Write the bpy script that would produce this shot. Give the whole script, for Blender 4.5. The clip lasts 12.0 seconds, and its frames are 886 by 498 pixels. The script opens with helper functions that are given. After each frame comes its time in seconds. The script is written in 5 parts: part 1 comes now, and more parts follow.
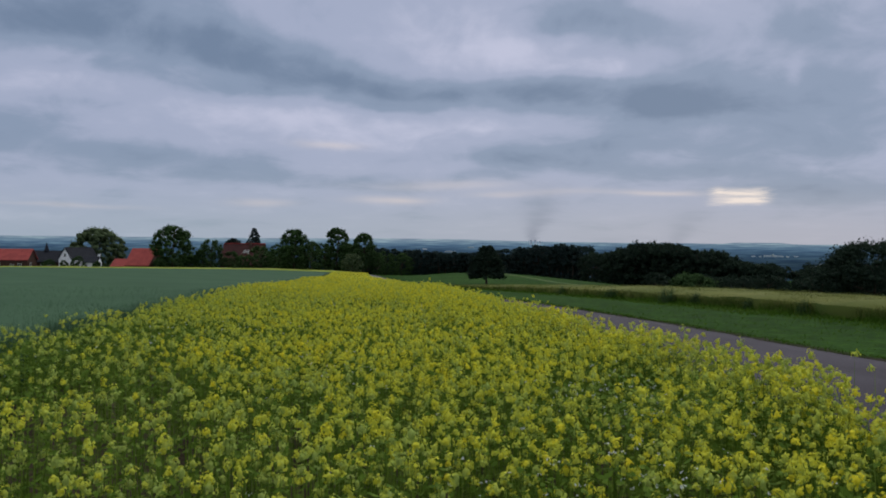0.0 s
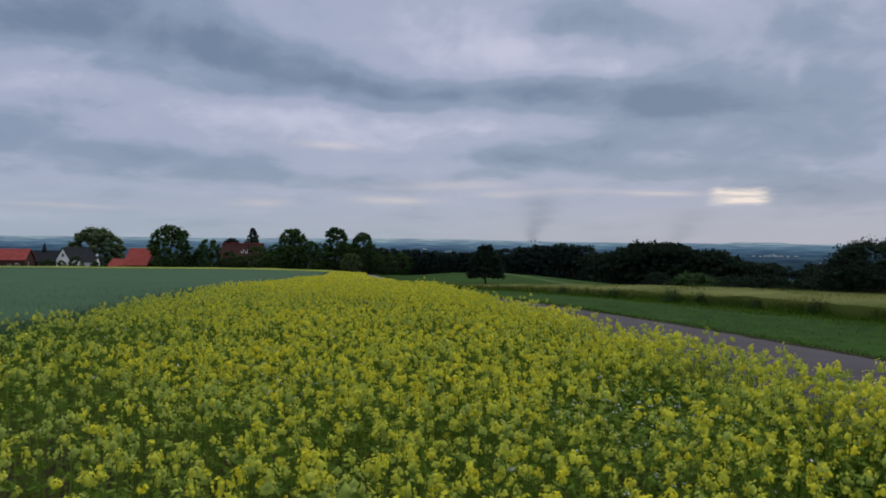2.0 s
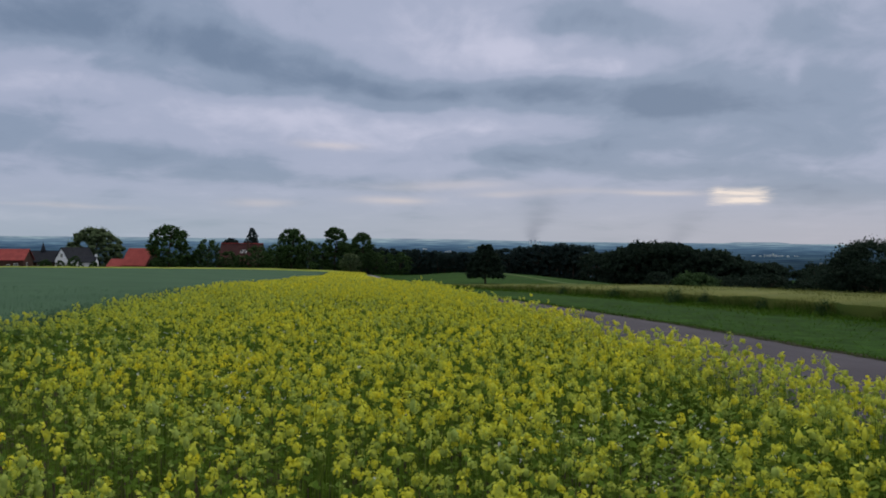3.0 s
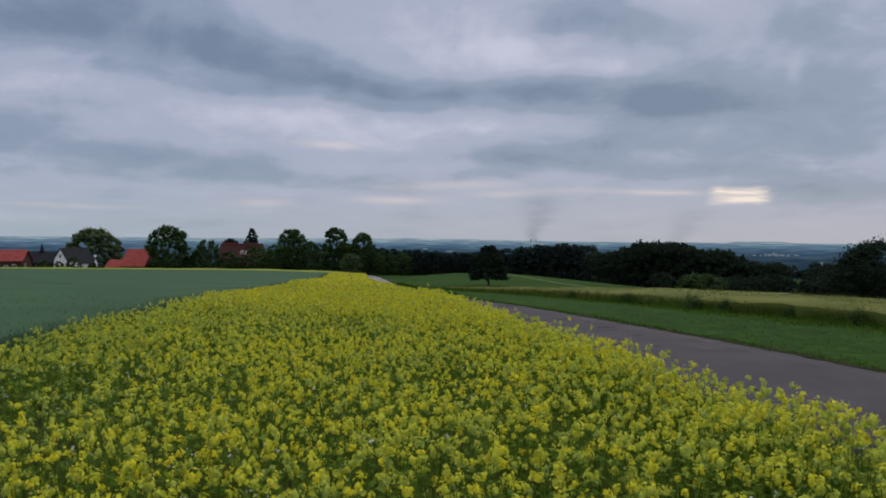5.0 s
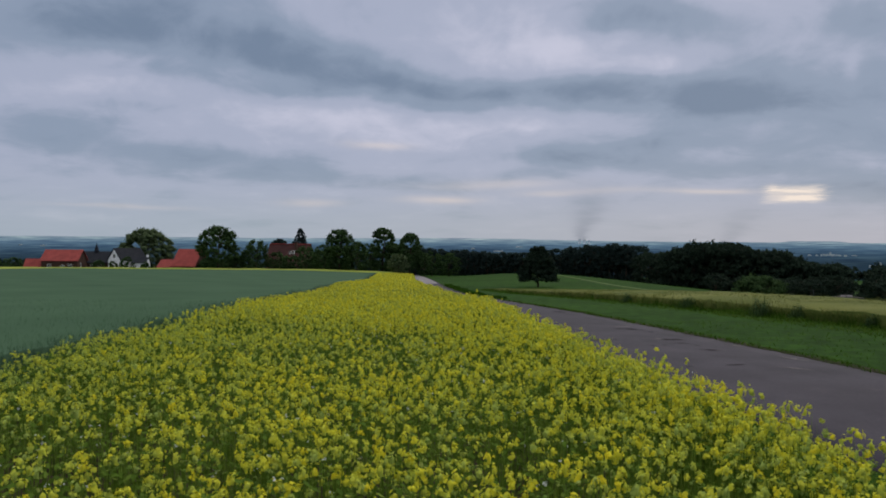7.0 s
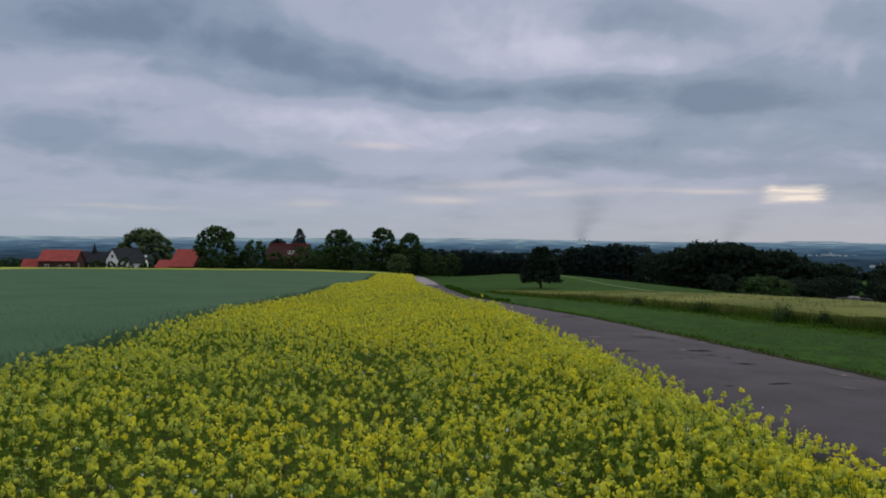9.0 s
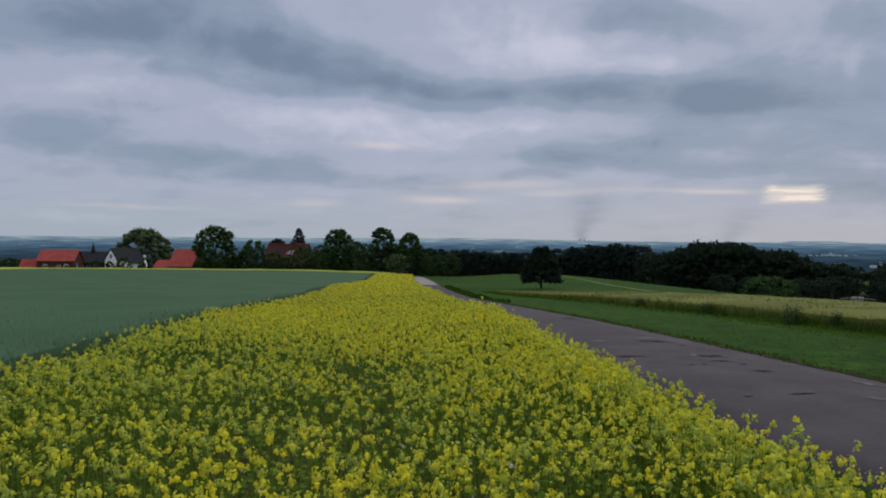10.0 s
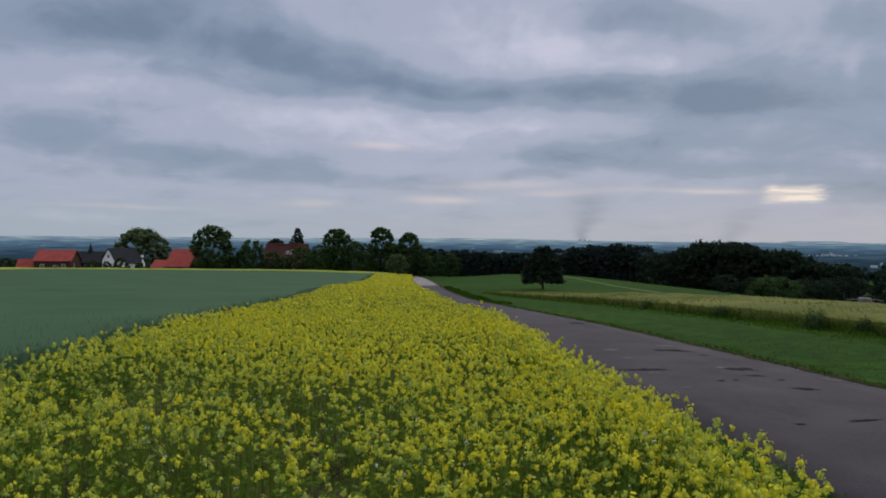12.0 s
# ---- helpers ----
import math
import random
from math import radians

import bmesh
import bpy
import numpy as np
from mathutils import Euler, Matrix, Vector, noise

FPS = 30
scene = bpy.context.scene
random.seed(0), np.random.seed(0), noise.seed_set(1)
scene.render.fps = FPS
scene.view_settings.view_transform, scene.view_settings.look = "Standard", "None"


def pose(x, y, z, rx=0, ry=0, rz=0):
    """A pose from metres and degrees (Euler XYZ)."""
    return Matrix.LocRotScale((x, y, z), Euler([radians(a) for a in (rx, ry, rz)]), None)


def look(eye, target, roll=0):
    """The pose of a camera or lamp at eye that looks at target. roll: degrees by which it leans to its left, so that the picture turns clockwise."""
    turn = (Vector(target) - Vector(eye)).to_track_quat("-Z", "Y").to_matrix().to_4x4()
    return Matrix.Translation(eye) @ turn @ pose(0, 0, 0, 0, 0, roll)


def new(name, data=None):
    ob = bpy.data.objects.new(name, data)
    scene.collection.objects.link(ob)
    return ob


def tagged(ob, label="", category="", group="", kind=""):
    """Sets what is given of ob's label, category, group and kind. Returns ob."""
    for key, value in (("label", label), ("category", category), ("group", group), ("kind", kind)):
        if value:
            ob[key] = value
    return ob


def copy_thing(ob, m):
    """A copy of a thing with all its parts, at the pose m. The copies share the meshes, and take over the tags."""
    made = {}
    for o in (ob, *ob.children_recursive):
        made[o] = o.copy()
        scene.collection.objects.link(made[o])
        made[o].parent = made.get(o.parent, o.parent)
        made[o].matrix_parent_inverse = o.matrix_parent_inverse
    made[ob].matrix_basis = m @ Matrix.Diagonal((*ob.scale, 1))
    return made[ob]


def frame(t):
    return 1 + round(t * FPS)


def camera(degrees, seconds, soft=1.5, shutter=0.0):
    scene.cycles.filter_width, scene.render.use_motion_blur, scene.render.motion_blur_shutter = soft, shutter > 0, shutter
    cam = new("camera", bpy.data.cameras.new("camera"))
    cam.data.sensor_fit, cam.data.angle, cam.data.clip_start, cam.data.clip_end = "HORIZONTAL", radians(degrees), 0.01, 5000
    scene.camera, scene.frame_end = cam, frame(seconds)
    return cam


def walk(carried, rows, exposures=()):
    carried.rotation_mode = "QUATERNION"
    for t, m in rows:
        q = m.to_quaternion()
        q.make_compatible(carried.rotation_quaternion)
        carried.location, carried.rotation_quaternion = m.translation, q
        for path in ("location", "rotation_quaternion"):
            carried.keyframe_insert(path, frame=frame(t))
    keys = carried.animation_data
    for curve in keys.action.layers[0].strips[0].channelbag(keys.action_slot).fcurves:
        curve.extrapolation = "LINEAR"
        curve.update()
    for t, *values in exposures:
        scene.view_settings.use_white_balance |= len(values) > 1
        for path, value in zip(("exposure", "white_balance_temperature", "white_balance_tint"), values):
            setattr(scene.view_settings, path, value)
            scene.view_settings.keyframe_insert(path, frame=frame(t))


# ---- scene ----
# ---- camera ----
cam = camera(55.1, 12.0, 1.85)
PATH = [
    (0.0, pose(0.981, 1.043, 2.126, 89.48, -0.53, 0.0)),
    (0.5, pose(1.012, 1.323, 2.112, 89.48, -0.53, 0.0)),
    (1.0, pose(1.049, 1.627, 2.091, 89.48, -0.53, 0.0)),
    (1.5, pose(1.091, 1.957, 2.065, 89.48, -0.52, 0.0)),
    (2.0, pose(1.148, 2.305, 2.025, 89.48, -0.50, 0.0)),
    (2.5, pose(1.195, 2.678, 1.996, 89.48, -0.48, 0.0)),
    (3.0, pose(1.225, 3.054, 1.986, 89.48, -0.46, 0.0)),
    (4.0, pose(1.120, 3.880, 2.045, 89.48, -0.42, 0.0)),
    (5.0, pose(0.985, 4.767, 2.142, 89.46, -0.39, 0.02)),
    (5.5, pose(0.972, 5.218, 2.190, 89.44, -0.38, 0.04)),
    (5.6, pose(0.971, 5.308, 2.198, 89.44, -0.38, 0.15)),
    (5.8, pose(0.970, 5.488, 2.214, 89.43, -0.38, 0.88)),
    (6.0, pose(0.968, 5.667, 2.230, 89.42, -0.37, 1.75)),
    (6.2, pose(0.966, 5.846, 2.236, 89.42, -0.37, 2.60)),
    (6.4, pose(0.963, 6.025, 2.240, 89.42, -0.37, 3.16)),
    (6.5, pose(0.960, 6.114, 2.242, 89.42, -0.37, 3.24)),
    (7.0, pose(0.923, 6.564, 2.237, 89.42, -0.37, 3.24)),
    (8.0, pose(0.828, 7.500, 2.250, 89.42, -0.37, 3.24)),
    (9.0, pose(0.745, 8.468, 2.256, 89.42, -0.37, 3.24)),
    (9.5, pose(0.739, 8.953, 2.254, 89.42, -0.37, 3.24)),
    (10.0, pose(0.741, 9.439, 2.243, 89.42, -0.37, 3.24)),
    (10.5, pose(0.742, 9.934, 2.228, 89.42, -0.37, 3.25)),
    (11.0, pose(0.738, 10.447, 2.218, 89.42, -0.37, 3.25)),
    (11.5, pose(0.735, 10.973, 2.207, 89.42, -0.37, 3.25)),
    (12.0, pose(0.735, 11.501, 2.203, 89.42, -0.37, 3.25)),
]
walk(cam, PATH, [(0.0, -0.03, 6450, 10), (3.0, 0.0, 6550, 10), (5.0, 0.01, 6680, 9.5), (12.0, 0.0, 6720, 9.5)])

# ---- sky and light: an overcast evening, one bright break in the clouds low on the right ----
SKY = 1.0
world = bpy.data.worlds.new("evening_sky")
scene.world = world
world.use_nodes = True
W = world.node_tree
W.nodes.clear()


def wm(op, a, b=0.0, c=0.0, clamp=False):
    n = W.nodes.new("ShaderNodeMath")
    n.operation, n.use_clamp = op, clamp
    for i, v in enumerate((a, b, c)):
        if isinstance(v, (int, float)):
            n.inputs[i].default_value = v
        else:
            W.links.new(v, n.inputs[i])
    return n.outputs[0]


def wnoise(vector, scale, detail, rough=0.55):
    n = W.nodes.new("ShaderNodeTexNoise")
    n.inputs["Scale"].default_value = scale
    n.inputs["Detail"].default_value = detail
    n.inputs["Roughness"].default_value = rough
    W.links.new(vector, n.inputs["Vector"])
    return n


def wramp(fac, stops):
    n = W.nodes.new("ShaderNodeValToRGB")
    n.color_ramp.interpolation = "EASE"
    while len(n.color_ramp.elements) < len(stops):
        n.color_ramp.elements.new(0.5)
    for e, (at, rgb) in zip(n.color_ramp.elements, stops):
        e.position, e.color = at, (*rgb, 1)
    W.links.new(fac, n.inputs[0])
    return n.outputs[0]


def wmix(fac, a, b, blend="MIX"):
    n = W.nodes.new("ShaderNodeMix")
    n.data_type, n.blend_type = "RGBA", blend
    for sock, v in ((n.inputs[0], fac), (n.inputs[6], a), (n.inputs[7], b)):
        if isinstance(v, (int, float)):
            sock.default_value = v
        elif isinstance(v, tuple):
            sock.default_value = (*v, 1)
        else:
            W.links.new(v, sock)
    return n.outputs[2]


where = W.nodes.new("ShaderNodeTexCoord")
split = W.nodes.new("ShaderNodeSeparateXYZ")
W.links.new(where.outputs["Generated"], split.inputs[0])
azim = wm("MULTIPLY", wm("ARCTAN2", split.outputs[0], split.outputs[1]), 57.2958)
elev = wm("MULTIPLY", wm("ARCSINE", split.outputs[2]), 57.2958)
# stretched coordinates: clouds flatten towards the horizon
flat = W.nodes.new("ShaderNodeCombineXYZ")
W.links.new(wm("MULTIPLY", azim, 0.055), flat.inputs[0])
rise = wm("LOGARITHM", wm("ADD", wm("MAXIMUM", elev, -3.0), 4.5), 2.718)
W.links.new(wm("MULTIPLY", rise, 1.7), flat.inputs[1])
warp = wnoise(flat.outputs[0], 1.6, 4)
warp_split = W.nodes.new("ShaderNodeSeparateColor")
W.links.new(warp.outputs["Color"], warp_split.inputs[0])
az = wm("ADD", azim, wm("MULTIPLY", wm("SUBTRACT", warp_split.outputs[0], 0.5), 5.0))
el = wm("ADD", elev, wm("MULTIPLY", wm("MULTIPLY", wm("SUBTRACT", warp_split.outputs[1], 0.5), 0.24), wm("ADD", wm("MAXIMUM", elev, 0.0), 1.5)))


def bank(a, e, sa, se, lean=0.0, az=az, el=el, power=2.0):
    """A soft bank of cloud round azimuth a and elevation e, in degrees."""
    da = wm("SUBTRACT", az, a)
    de = wm("SUBTRACT", wm("SUBTRACT", el, e), wm("MULTIPLY", da, lean))
    if power == 2.0:
        r = wm("ADD", wm("POWER", wm("MULTIPLY", da, 1 / sa), 2.0), wm("POWER", wm("MULTIPLY", de, 1 / se), 2.0))
    else:
        r = wm("ADD", wm("POWER", wm("ABSOLUTE", wm("MULTIPLY", da, 1 / sa)), power), wm("POWER", wm("ABSOLUTE", wm("MULTIPLY", de, 1 / se)), power))
    return wm("POWER", 2.718, wm("MULTIPLY", r, -1.0))


fine = wnoise(flat.outputs[0], 2.8, 8, 0.56).outputs[0]
broad = wnoise(flat.outputs[0], 1.1, 4, 0.5).outputs[0]
puff_at = W.nodes.new("ShaderNodeCombineXYZ")
W.links.new(wm("MULTIPLY", azim, 0.10), puff_at.inputs[0])
W.links.new(wm("MULTIPLY", rise, 2.4), puff_at.inputs[1])
billow_node = wnoise(puff_at.outputs[0], 2.3, 8, 0.56)
billow_node.inputs["Distortion"].default_value = 0.7
billow = billow_node.outputs[0]
streak_at = W.nodes.new("ShaderNodeCombineXYZ")
W.links.new(wm("MULTIPLY", azim, 0.05), streak_at.inputs[0])
W.links.new(wm("MULTIPLY", elev, 0.75), streak_at.inputs[1])
streak = wnoise(streak_at.outputs[0], 1.7, 5, 0.6).outputs[0]
low = wm("SUBTRACT", 1.0, wm("DIVIDE", wm("MAXIMUM", wm("SUBTRACT", elev, 1.0), 0.0), 5.0), clamp=True)

tone = wm("ADD", 0.605, wm("MULTIPLY", wm("SUBTRACT", fine, 0.5), 0.46))
tone = wm("ADD", tone, wm("MULTIPLY", wm("SUBTRACT", billow, 0.5), 0.40))
tone = wm("ADD", tone, wm("MULTIPLY", wm("SUBTRACT", broad, 0.5), 0.08))
tone = wm("ADD", tone, wm("MULTIPLY", wm("MULTIPLY", wm("SUBTRACT", streak, 0.5), low), 0.34))
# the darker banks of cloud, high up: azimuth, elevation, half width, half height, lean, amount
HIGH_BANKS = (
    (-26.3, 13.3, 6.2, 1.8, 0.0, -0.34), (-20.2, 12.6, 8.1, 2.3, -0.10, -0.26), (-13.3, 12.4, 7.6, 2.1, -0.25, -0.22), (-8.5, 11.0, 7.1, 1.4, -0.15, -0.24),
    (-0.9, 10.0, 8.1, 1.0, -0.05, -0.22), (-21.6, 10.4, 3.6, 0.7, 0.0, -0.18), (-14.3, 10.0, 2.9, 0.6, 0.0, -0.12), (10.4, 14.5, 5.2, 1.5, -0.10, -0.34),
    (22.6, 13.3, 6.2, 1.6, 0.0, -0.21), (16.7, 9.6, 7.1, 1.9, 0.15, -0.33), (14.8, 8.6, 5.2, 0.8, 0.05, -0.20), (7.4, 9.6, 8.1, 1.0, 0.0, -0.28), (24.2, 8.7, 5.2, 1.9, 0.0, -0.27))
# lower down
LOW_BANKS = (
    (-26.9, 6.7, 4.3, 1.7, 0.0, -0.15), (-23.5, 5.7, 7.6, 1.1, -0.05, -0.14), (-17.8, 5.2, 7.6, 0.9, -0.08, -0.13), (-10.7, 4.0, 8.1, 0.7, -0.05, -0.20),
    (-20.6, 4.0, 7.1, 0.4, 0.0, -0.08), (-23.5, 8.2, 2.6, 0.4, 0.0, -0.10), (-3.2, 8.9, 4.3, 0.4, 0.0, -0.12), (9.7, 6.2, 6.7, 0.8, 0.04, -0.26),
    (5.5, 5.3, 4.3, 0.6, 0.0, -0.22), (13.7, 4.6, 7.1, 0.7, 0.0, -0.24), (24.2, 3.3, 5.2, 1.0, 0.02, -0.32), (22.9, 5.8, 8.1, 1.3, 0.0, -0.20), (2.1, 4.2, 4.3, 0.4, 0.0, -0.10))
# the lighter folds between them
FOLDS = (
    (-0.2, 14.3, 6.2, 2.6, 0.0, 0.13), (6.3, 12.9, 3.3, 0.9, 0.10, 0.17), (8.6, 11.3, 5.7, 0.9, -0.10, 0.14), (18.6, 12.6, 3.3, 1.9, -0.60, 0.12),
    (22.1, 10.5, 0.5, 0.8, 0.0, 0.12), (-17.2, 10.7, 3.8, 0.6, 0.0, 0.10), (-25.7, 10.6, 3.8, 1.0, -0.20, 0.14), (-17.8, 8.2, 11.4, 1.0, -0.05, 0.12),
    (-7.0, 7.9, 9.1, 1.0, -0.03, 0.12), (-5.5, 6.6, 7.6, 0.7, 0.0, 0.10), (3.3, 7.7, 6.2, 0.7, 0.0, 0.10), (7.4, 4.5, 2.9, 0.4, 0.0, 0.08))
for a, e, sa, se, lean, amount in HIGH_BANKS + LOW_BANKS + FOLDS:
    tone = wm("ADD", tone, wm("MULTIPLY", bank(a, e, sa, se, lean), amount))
plumes = []
# smoke drifting up from the power station, and a fainter second plume
up = wm("MAXIMUM", elev, 0.0)
for a, drift, wide, top, amount in ((5.9, 0.30, 0.22, 4.4, -0.22), (15.2, 0.62, 0.50, 4.2, -0.14)):
    off = wm("SUBTRACT", wm("ADD", azim, wm("MULTIPLY", wm("SUBTRACT", billow, 0.5), 1.6)), wm("ADD", a, wm("MULTIPLY", up, drift)))
    off = wm("DIVIDE", off, wm("ADD", wide, wm("MULTIPLY", up, 0.48)))
    column = wm("MULTIPLY", wm("POWER", 2.718, wm("MULTIPLY", wm("MULTIPLY", off, off), -1.0)), wm("SUBTRACT", 1.0, wm("DIVIDE", up, top), clamp=True))
    tone = wm("ADD", tone, wm("MULTIPLY", column, amount))
    plumes.append(column)
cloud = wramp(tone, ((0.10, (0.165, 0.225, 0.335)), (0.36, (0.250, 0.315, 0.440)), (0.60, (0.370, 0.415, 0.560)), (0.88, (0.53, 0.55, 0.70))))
# haze low over the plain, pinker towards the break in the clouds
pink = wm("DIVIDE", wm("ADD", azim, 20.0), 45.0, clamp=True)
hazy = wmix(pink, (0.345, 0.425, 0.490), (0.412, 0.425, 0.480))
haze = wm("POWER", 2.718, wm("MULTIPLY", wm("POWER", wm("DIVIDE", wm("MAXIMUM", elev, 0.0), 2.9), 2.0), -1.0))
cloud = wmix(wm("MULTIPLY", haze, 0.62), cloud, hazy)
for column, amount in zip(plumes, (0.46, 0.20)):
    cloud = wmix(wm("MULTIPLY", column, amount), cloud, (0.20, 0.23, 0.32))
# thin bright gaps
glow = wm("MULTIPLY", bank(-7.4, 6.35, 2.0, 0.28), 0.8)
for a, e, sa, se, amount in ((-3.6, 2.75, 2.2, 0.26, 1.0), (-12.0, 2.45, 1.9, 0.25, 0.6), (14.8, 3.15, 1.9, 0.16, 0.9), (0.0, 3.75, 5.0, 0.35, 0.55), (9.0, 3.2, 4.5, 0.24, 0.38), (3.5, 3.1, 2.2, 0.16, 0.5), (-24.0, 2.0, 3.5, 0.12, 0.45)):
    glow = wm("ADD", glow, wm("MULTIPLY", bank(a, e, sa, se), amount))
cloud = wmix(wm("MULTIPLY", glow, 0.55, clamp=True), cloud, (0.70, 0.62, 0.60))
az_gap = wm("ADD", azim, wm("MULTIPLY", wm("SUBTRACT", warp_split.outputs[0], 0.5), 1.2))
el_gap = wm("ADD", elev, wm("MULTIPLY", wm("SUBTRACT", billow, 0.5), 0.35))
bar_at = W.nodes.new("ShaderNodeCombineXYZ")
W.links.new(wm("MULTIPLY", azim, 0.25), bar_at.inputs[0])
W.links.new(wm("MULTIPLY", elev, 3.4), bar_at.inputs[1])
bars = wnoise(bar_at.outputs[0], 1.5, 3).outputs[0]
rag = wm("MULTIPLY", wm("SUBTRACT", wnoise(bar_at.outputs[0], 4.0, 4, 0.65).outputs[0], 0.5), 1.0)
az_gap = wm("ADD", az_gap, wm("MULTIPLY", rag, 1.6))
el_gap = wm("ADD", el_gap, wm("MULTIPLY", rag, 0.30))
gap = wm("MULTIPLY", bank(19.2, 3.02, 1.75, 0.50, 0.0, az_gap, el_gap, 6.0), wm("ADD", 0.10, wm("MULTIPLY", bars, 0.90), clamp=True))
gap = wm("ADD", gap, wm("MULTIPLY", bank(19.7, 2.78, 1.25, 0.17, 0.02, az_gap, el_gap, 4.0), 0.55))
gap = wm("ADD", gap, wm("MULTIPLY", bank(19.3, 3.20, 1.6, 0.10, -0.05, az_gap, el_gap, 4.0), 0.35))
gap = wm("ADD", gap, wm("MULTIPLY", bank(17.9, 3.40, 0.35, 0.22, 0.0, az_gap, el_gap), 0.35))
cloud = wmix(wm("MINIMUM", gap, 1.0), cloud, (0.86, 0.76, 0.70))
# the cloud cover overhead is brighter than low down
over = wm("DIVIDE", wm("MAXIMUM", wm("SUBTRACT", elev, 18.0), 0.0), 40.0, clamp=True)
cloud = wmix(1.0, cloud, wmix(over, (1.0, 1.0, 1.0), (3.0, 2.75, 2.05)), "MULTIPLY")
clear = W.nodes.new("ShaderNodeTexSky")
clear.sky_type, clear.sun_disc = "NISHITA", False
clear.sun_elevation, clear.sun_rotation = radians(32), radians(20)
clear_low = wmix(1.0, clear.outputs[0], (0.08, 0.08, 0.08), "MULTIPLY")
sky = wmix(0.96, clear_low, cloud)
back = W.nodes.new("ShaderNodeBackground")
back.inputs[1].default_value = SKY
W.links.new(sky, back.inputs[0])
out = W.nodes.new("ShaderNodeOutputWorld")
W.links.new(back.outputs[0], out.inputs[0])

sun = new("sun", bpy.data.lights.new("sun", "SUN"))
sun.data.energy, sun.data.angle, sun.data.color = 0.9, radians(50), (1.0, 0.95, 0.88)
sun.matrix_world = look((0, 0, 60), (-math.sin(radians(20)) * 100, -math.cos(radians(20)) * 100, 60 - 62))

# ---- materials ----
def material(name, rough=0.8, metal=0.0):
    m = bpy.data.materials.new(name)
    m.use_nodes = True
    b = m.node_tree.nodes["Principled BSDF"]
    b.inputs["Roughness"].default_value, b.inputs["Metallic"].default_value = rough, metal
    b.inputs["Specular IOR Level"].default_value = 0.2
    return m, m.node_tree, b


def link_ramp(nt, fac, stops):
    r = nt.nodes.new("ShaderNodeValToRGB")
    while len(r.color_ramp.elements) < len(stops):
        r.color_ramp.elements.new(0.5)
    for e, (at, rgb) in zip(r.color_ramp.elements, stops):
        e.position, e.color = at, (*rgb, 1)
    nt.links.new(fac, r.inputs[0])
    return r.outputs[0]


def noise_out(nt, scale, detail=4.0, rough=0.55, stretch=None):
    tc = nt.nodes.new("ShaderNodeTexCoord")
    n = nt.nodes.new("ShaderNodeTexNoise")
    n.inputs["Scale"].default_value, n.inputs["Detail"].default_value, n.inputs["Roughness"].default_value = scale, detail, rough
    if stretch:
        mp = nt.nodes.new("ShaderNodeMapping")
        mp.inputs["Scale"].default_value = stretch
        nt.links.new(tc.outputs["Object"], mp.inputs[0])
        nt.links.new(mp.outputs[0], n.inputs["Vector"])
    else:
        nt.links.new(tc.outputs["Object"], n.inputs["Vector"])
    return n.outputs[0]


def mixed(nt, fac, a, b, blend="MIX"):
    n = nt.nodes.new("ShaderNodeMix")
    n.data_type, n.blend_type = "RGBA", blend
    for sock, v in ((n.inputs[0], fac), (n.inputs[6], a), (n.inputs[7], b)):
        if isinstance(v, (int, float)):
            sock.default_value = v
        elif isinstance(v, tuple):
            sock.default_value = (*v, 1)
        else:
            nt.links.new(v, sock)
    return n.outputs[2]


def bump(nt, b, height, strength, distance):
    n = nt.nodes.new("ShaderNodeBump")
    n.inputs["Strength"].default_value, n.inputs["Distance"].default_value = strength, distance
    nt.links.new(height, n.inputs["Height"])
    nt.links.new(n.outputs[0], b.inputs["Normal"])


def surface(name, dark, light, coarse, fine, rough=0.85, relief=0.0, dist=0.01, stretch=None):
    """Two scales of variation between a dark and a light base colour."""
    m, nt, b = material(name, rough)
    b.inputs["Specular IOR Level"].default_value = 0.02 if rough > 0.93 else 0.15
    big = noise_out(nt, coarse, 3, 0.5, stretch)
    small = noise_out(nt, fine, 5, 0.6, stretch)
    c1 = link_ramp(nt, big, ((0.3, dark), (0.7, light)))
    c2 = link_ramp(nt, small, ((0.25, (0.72, 0.72, 0.72)), (0.75, (1.25, 1.25, 1.25))))
    nt.links.new(mixed(nt, 1.0, c1, c2, "MULTIPLY"), b.inputs["Base Color"])
    if relief:
        bump(nt, b, small, relief, dist)
    return m


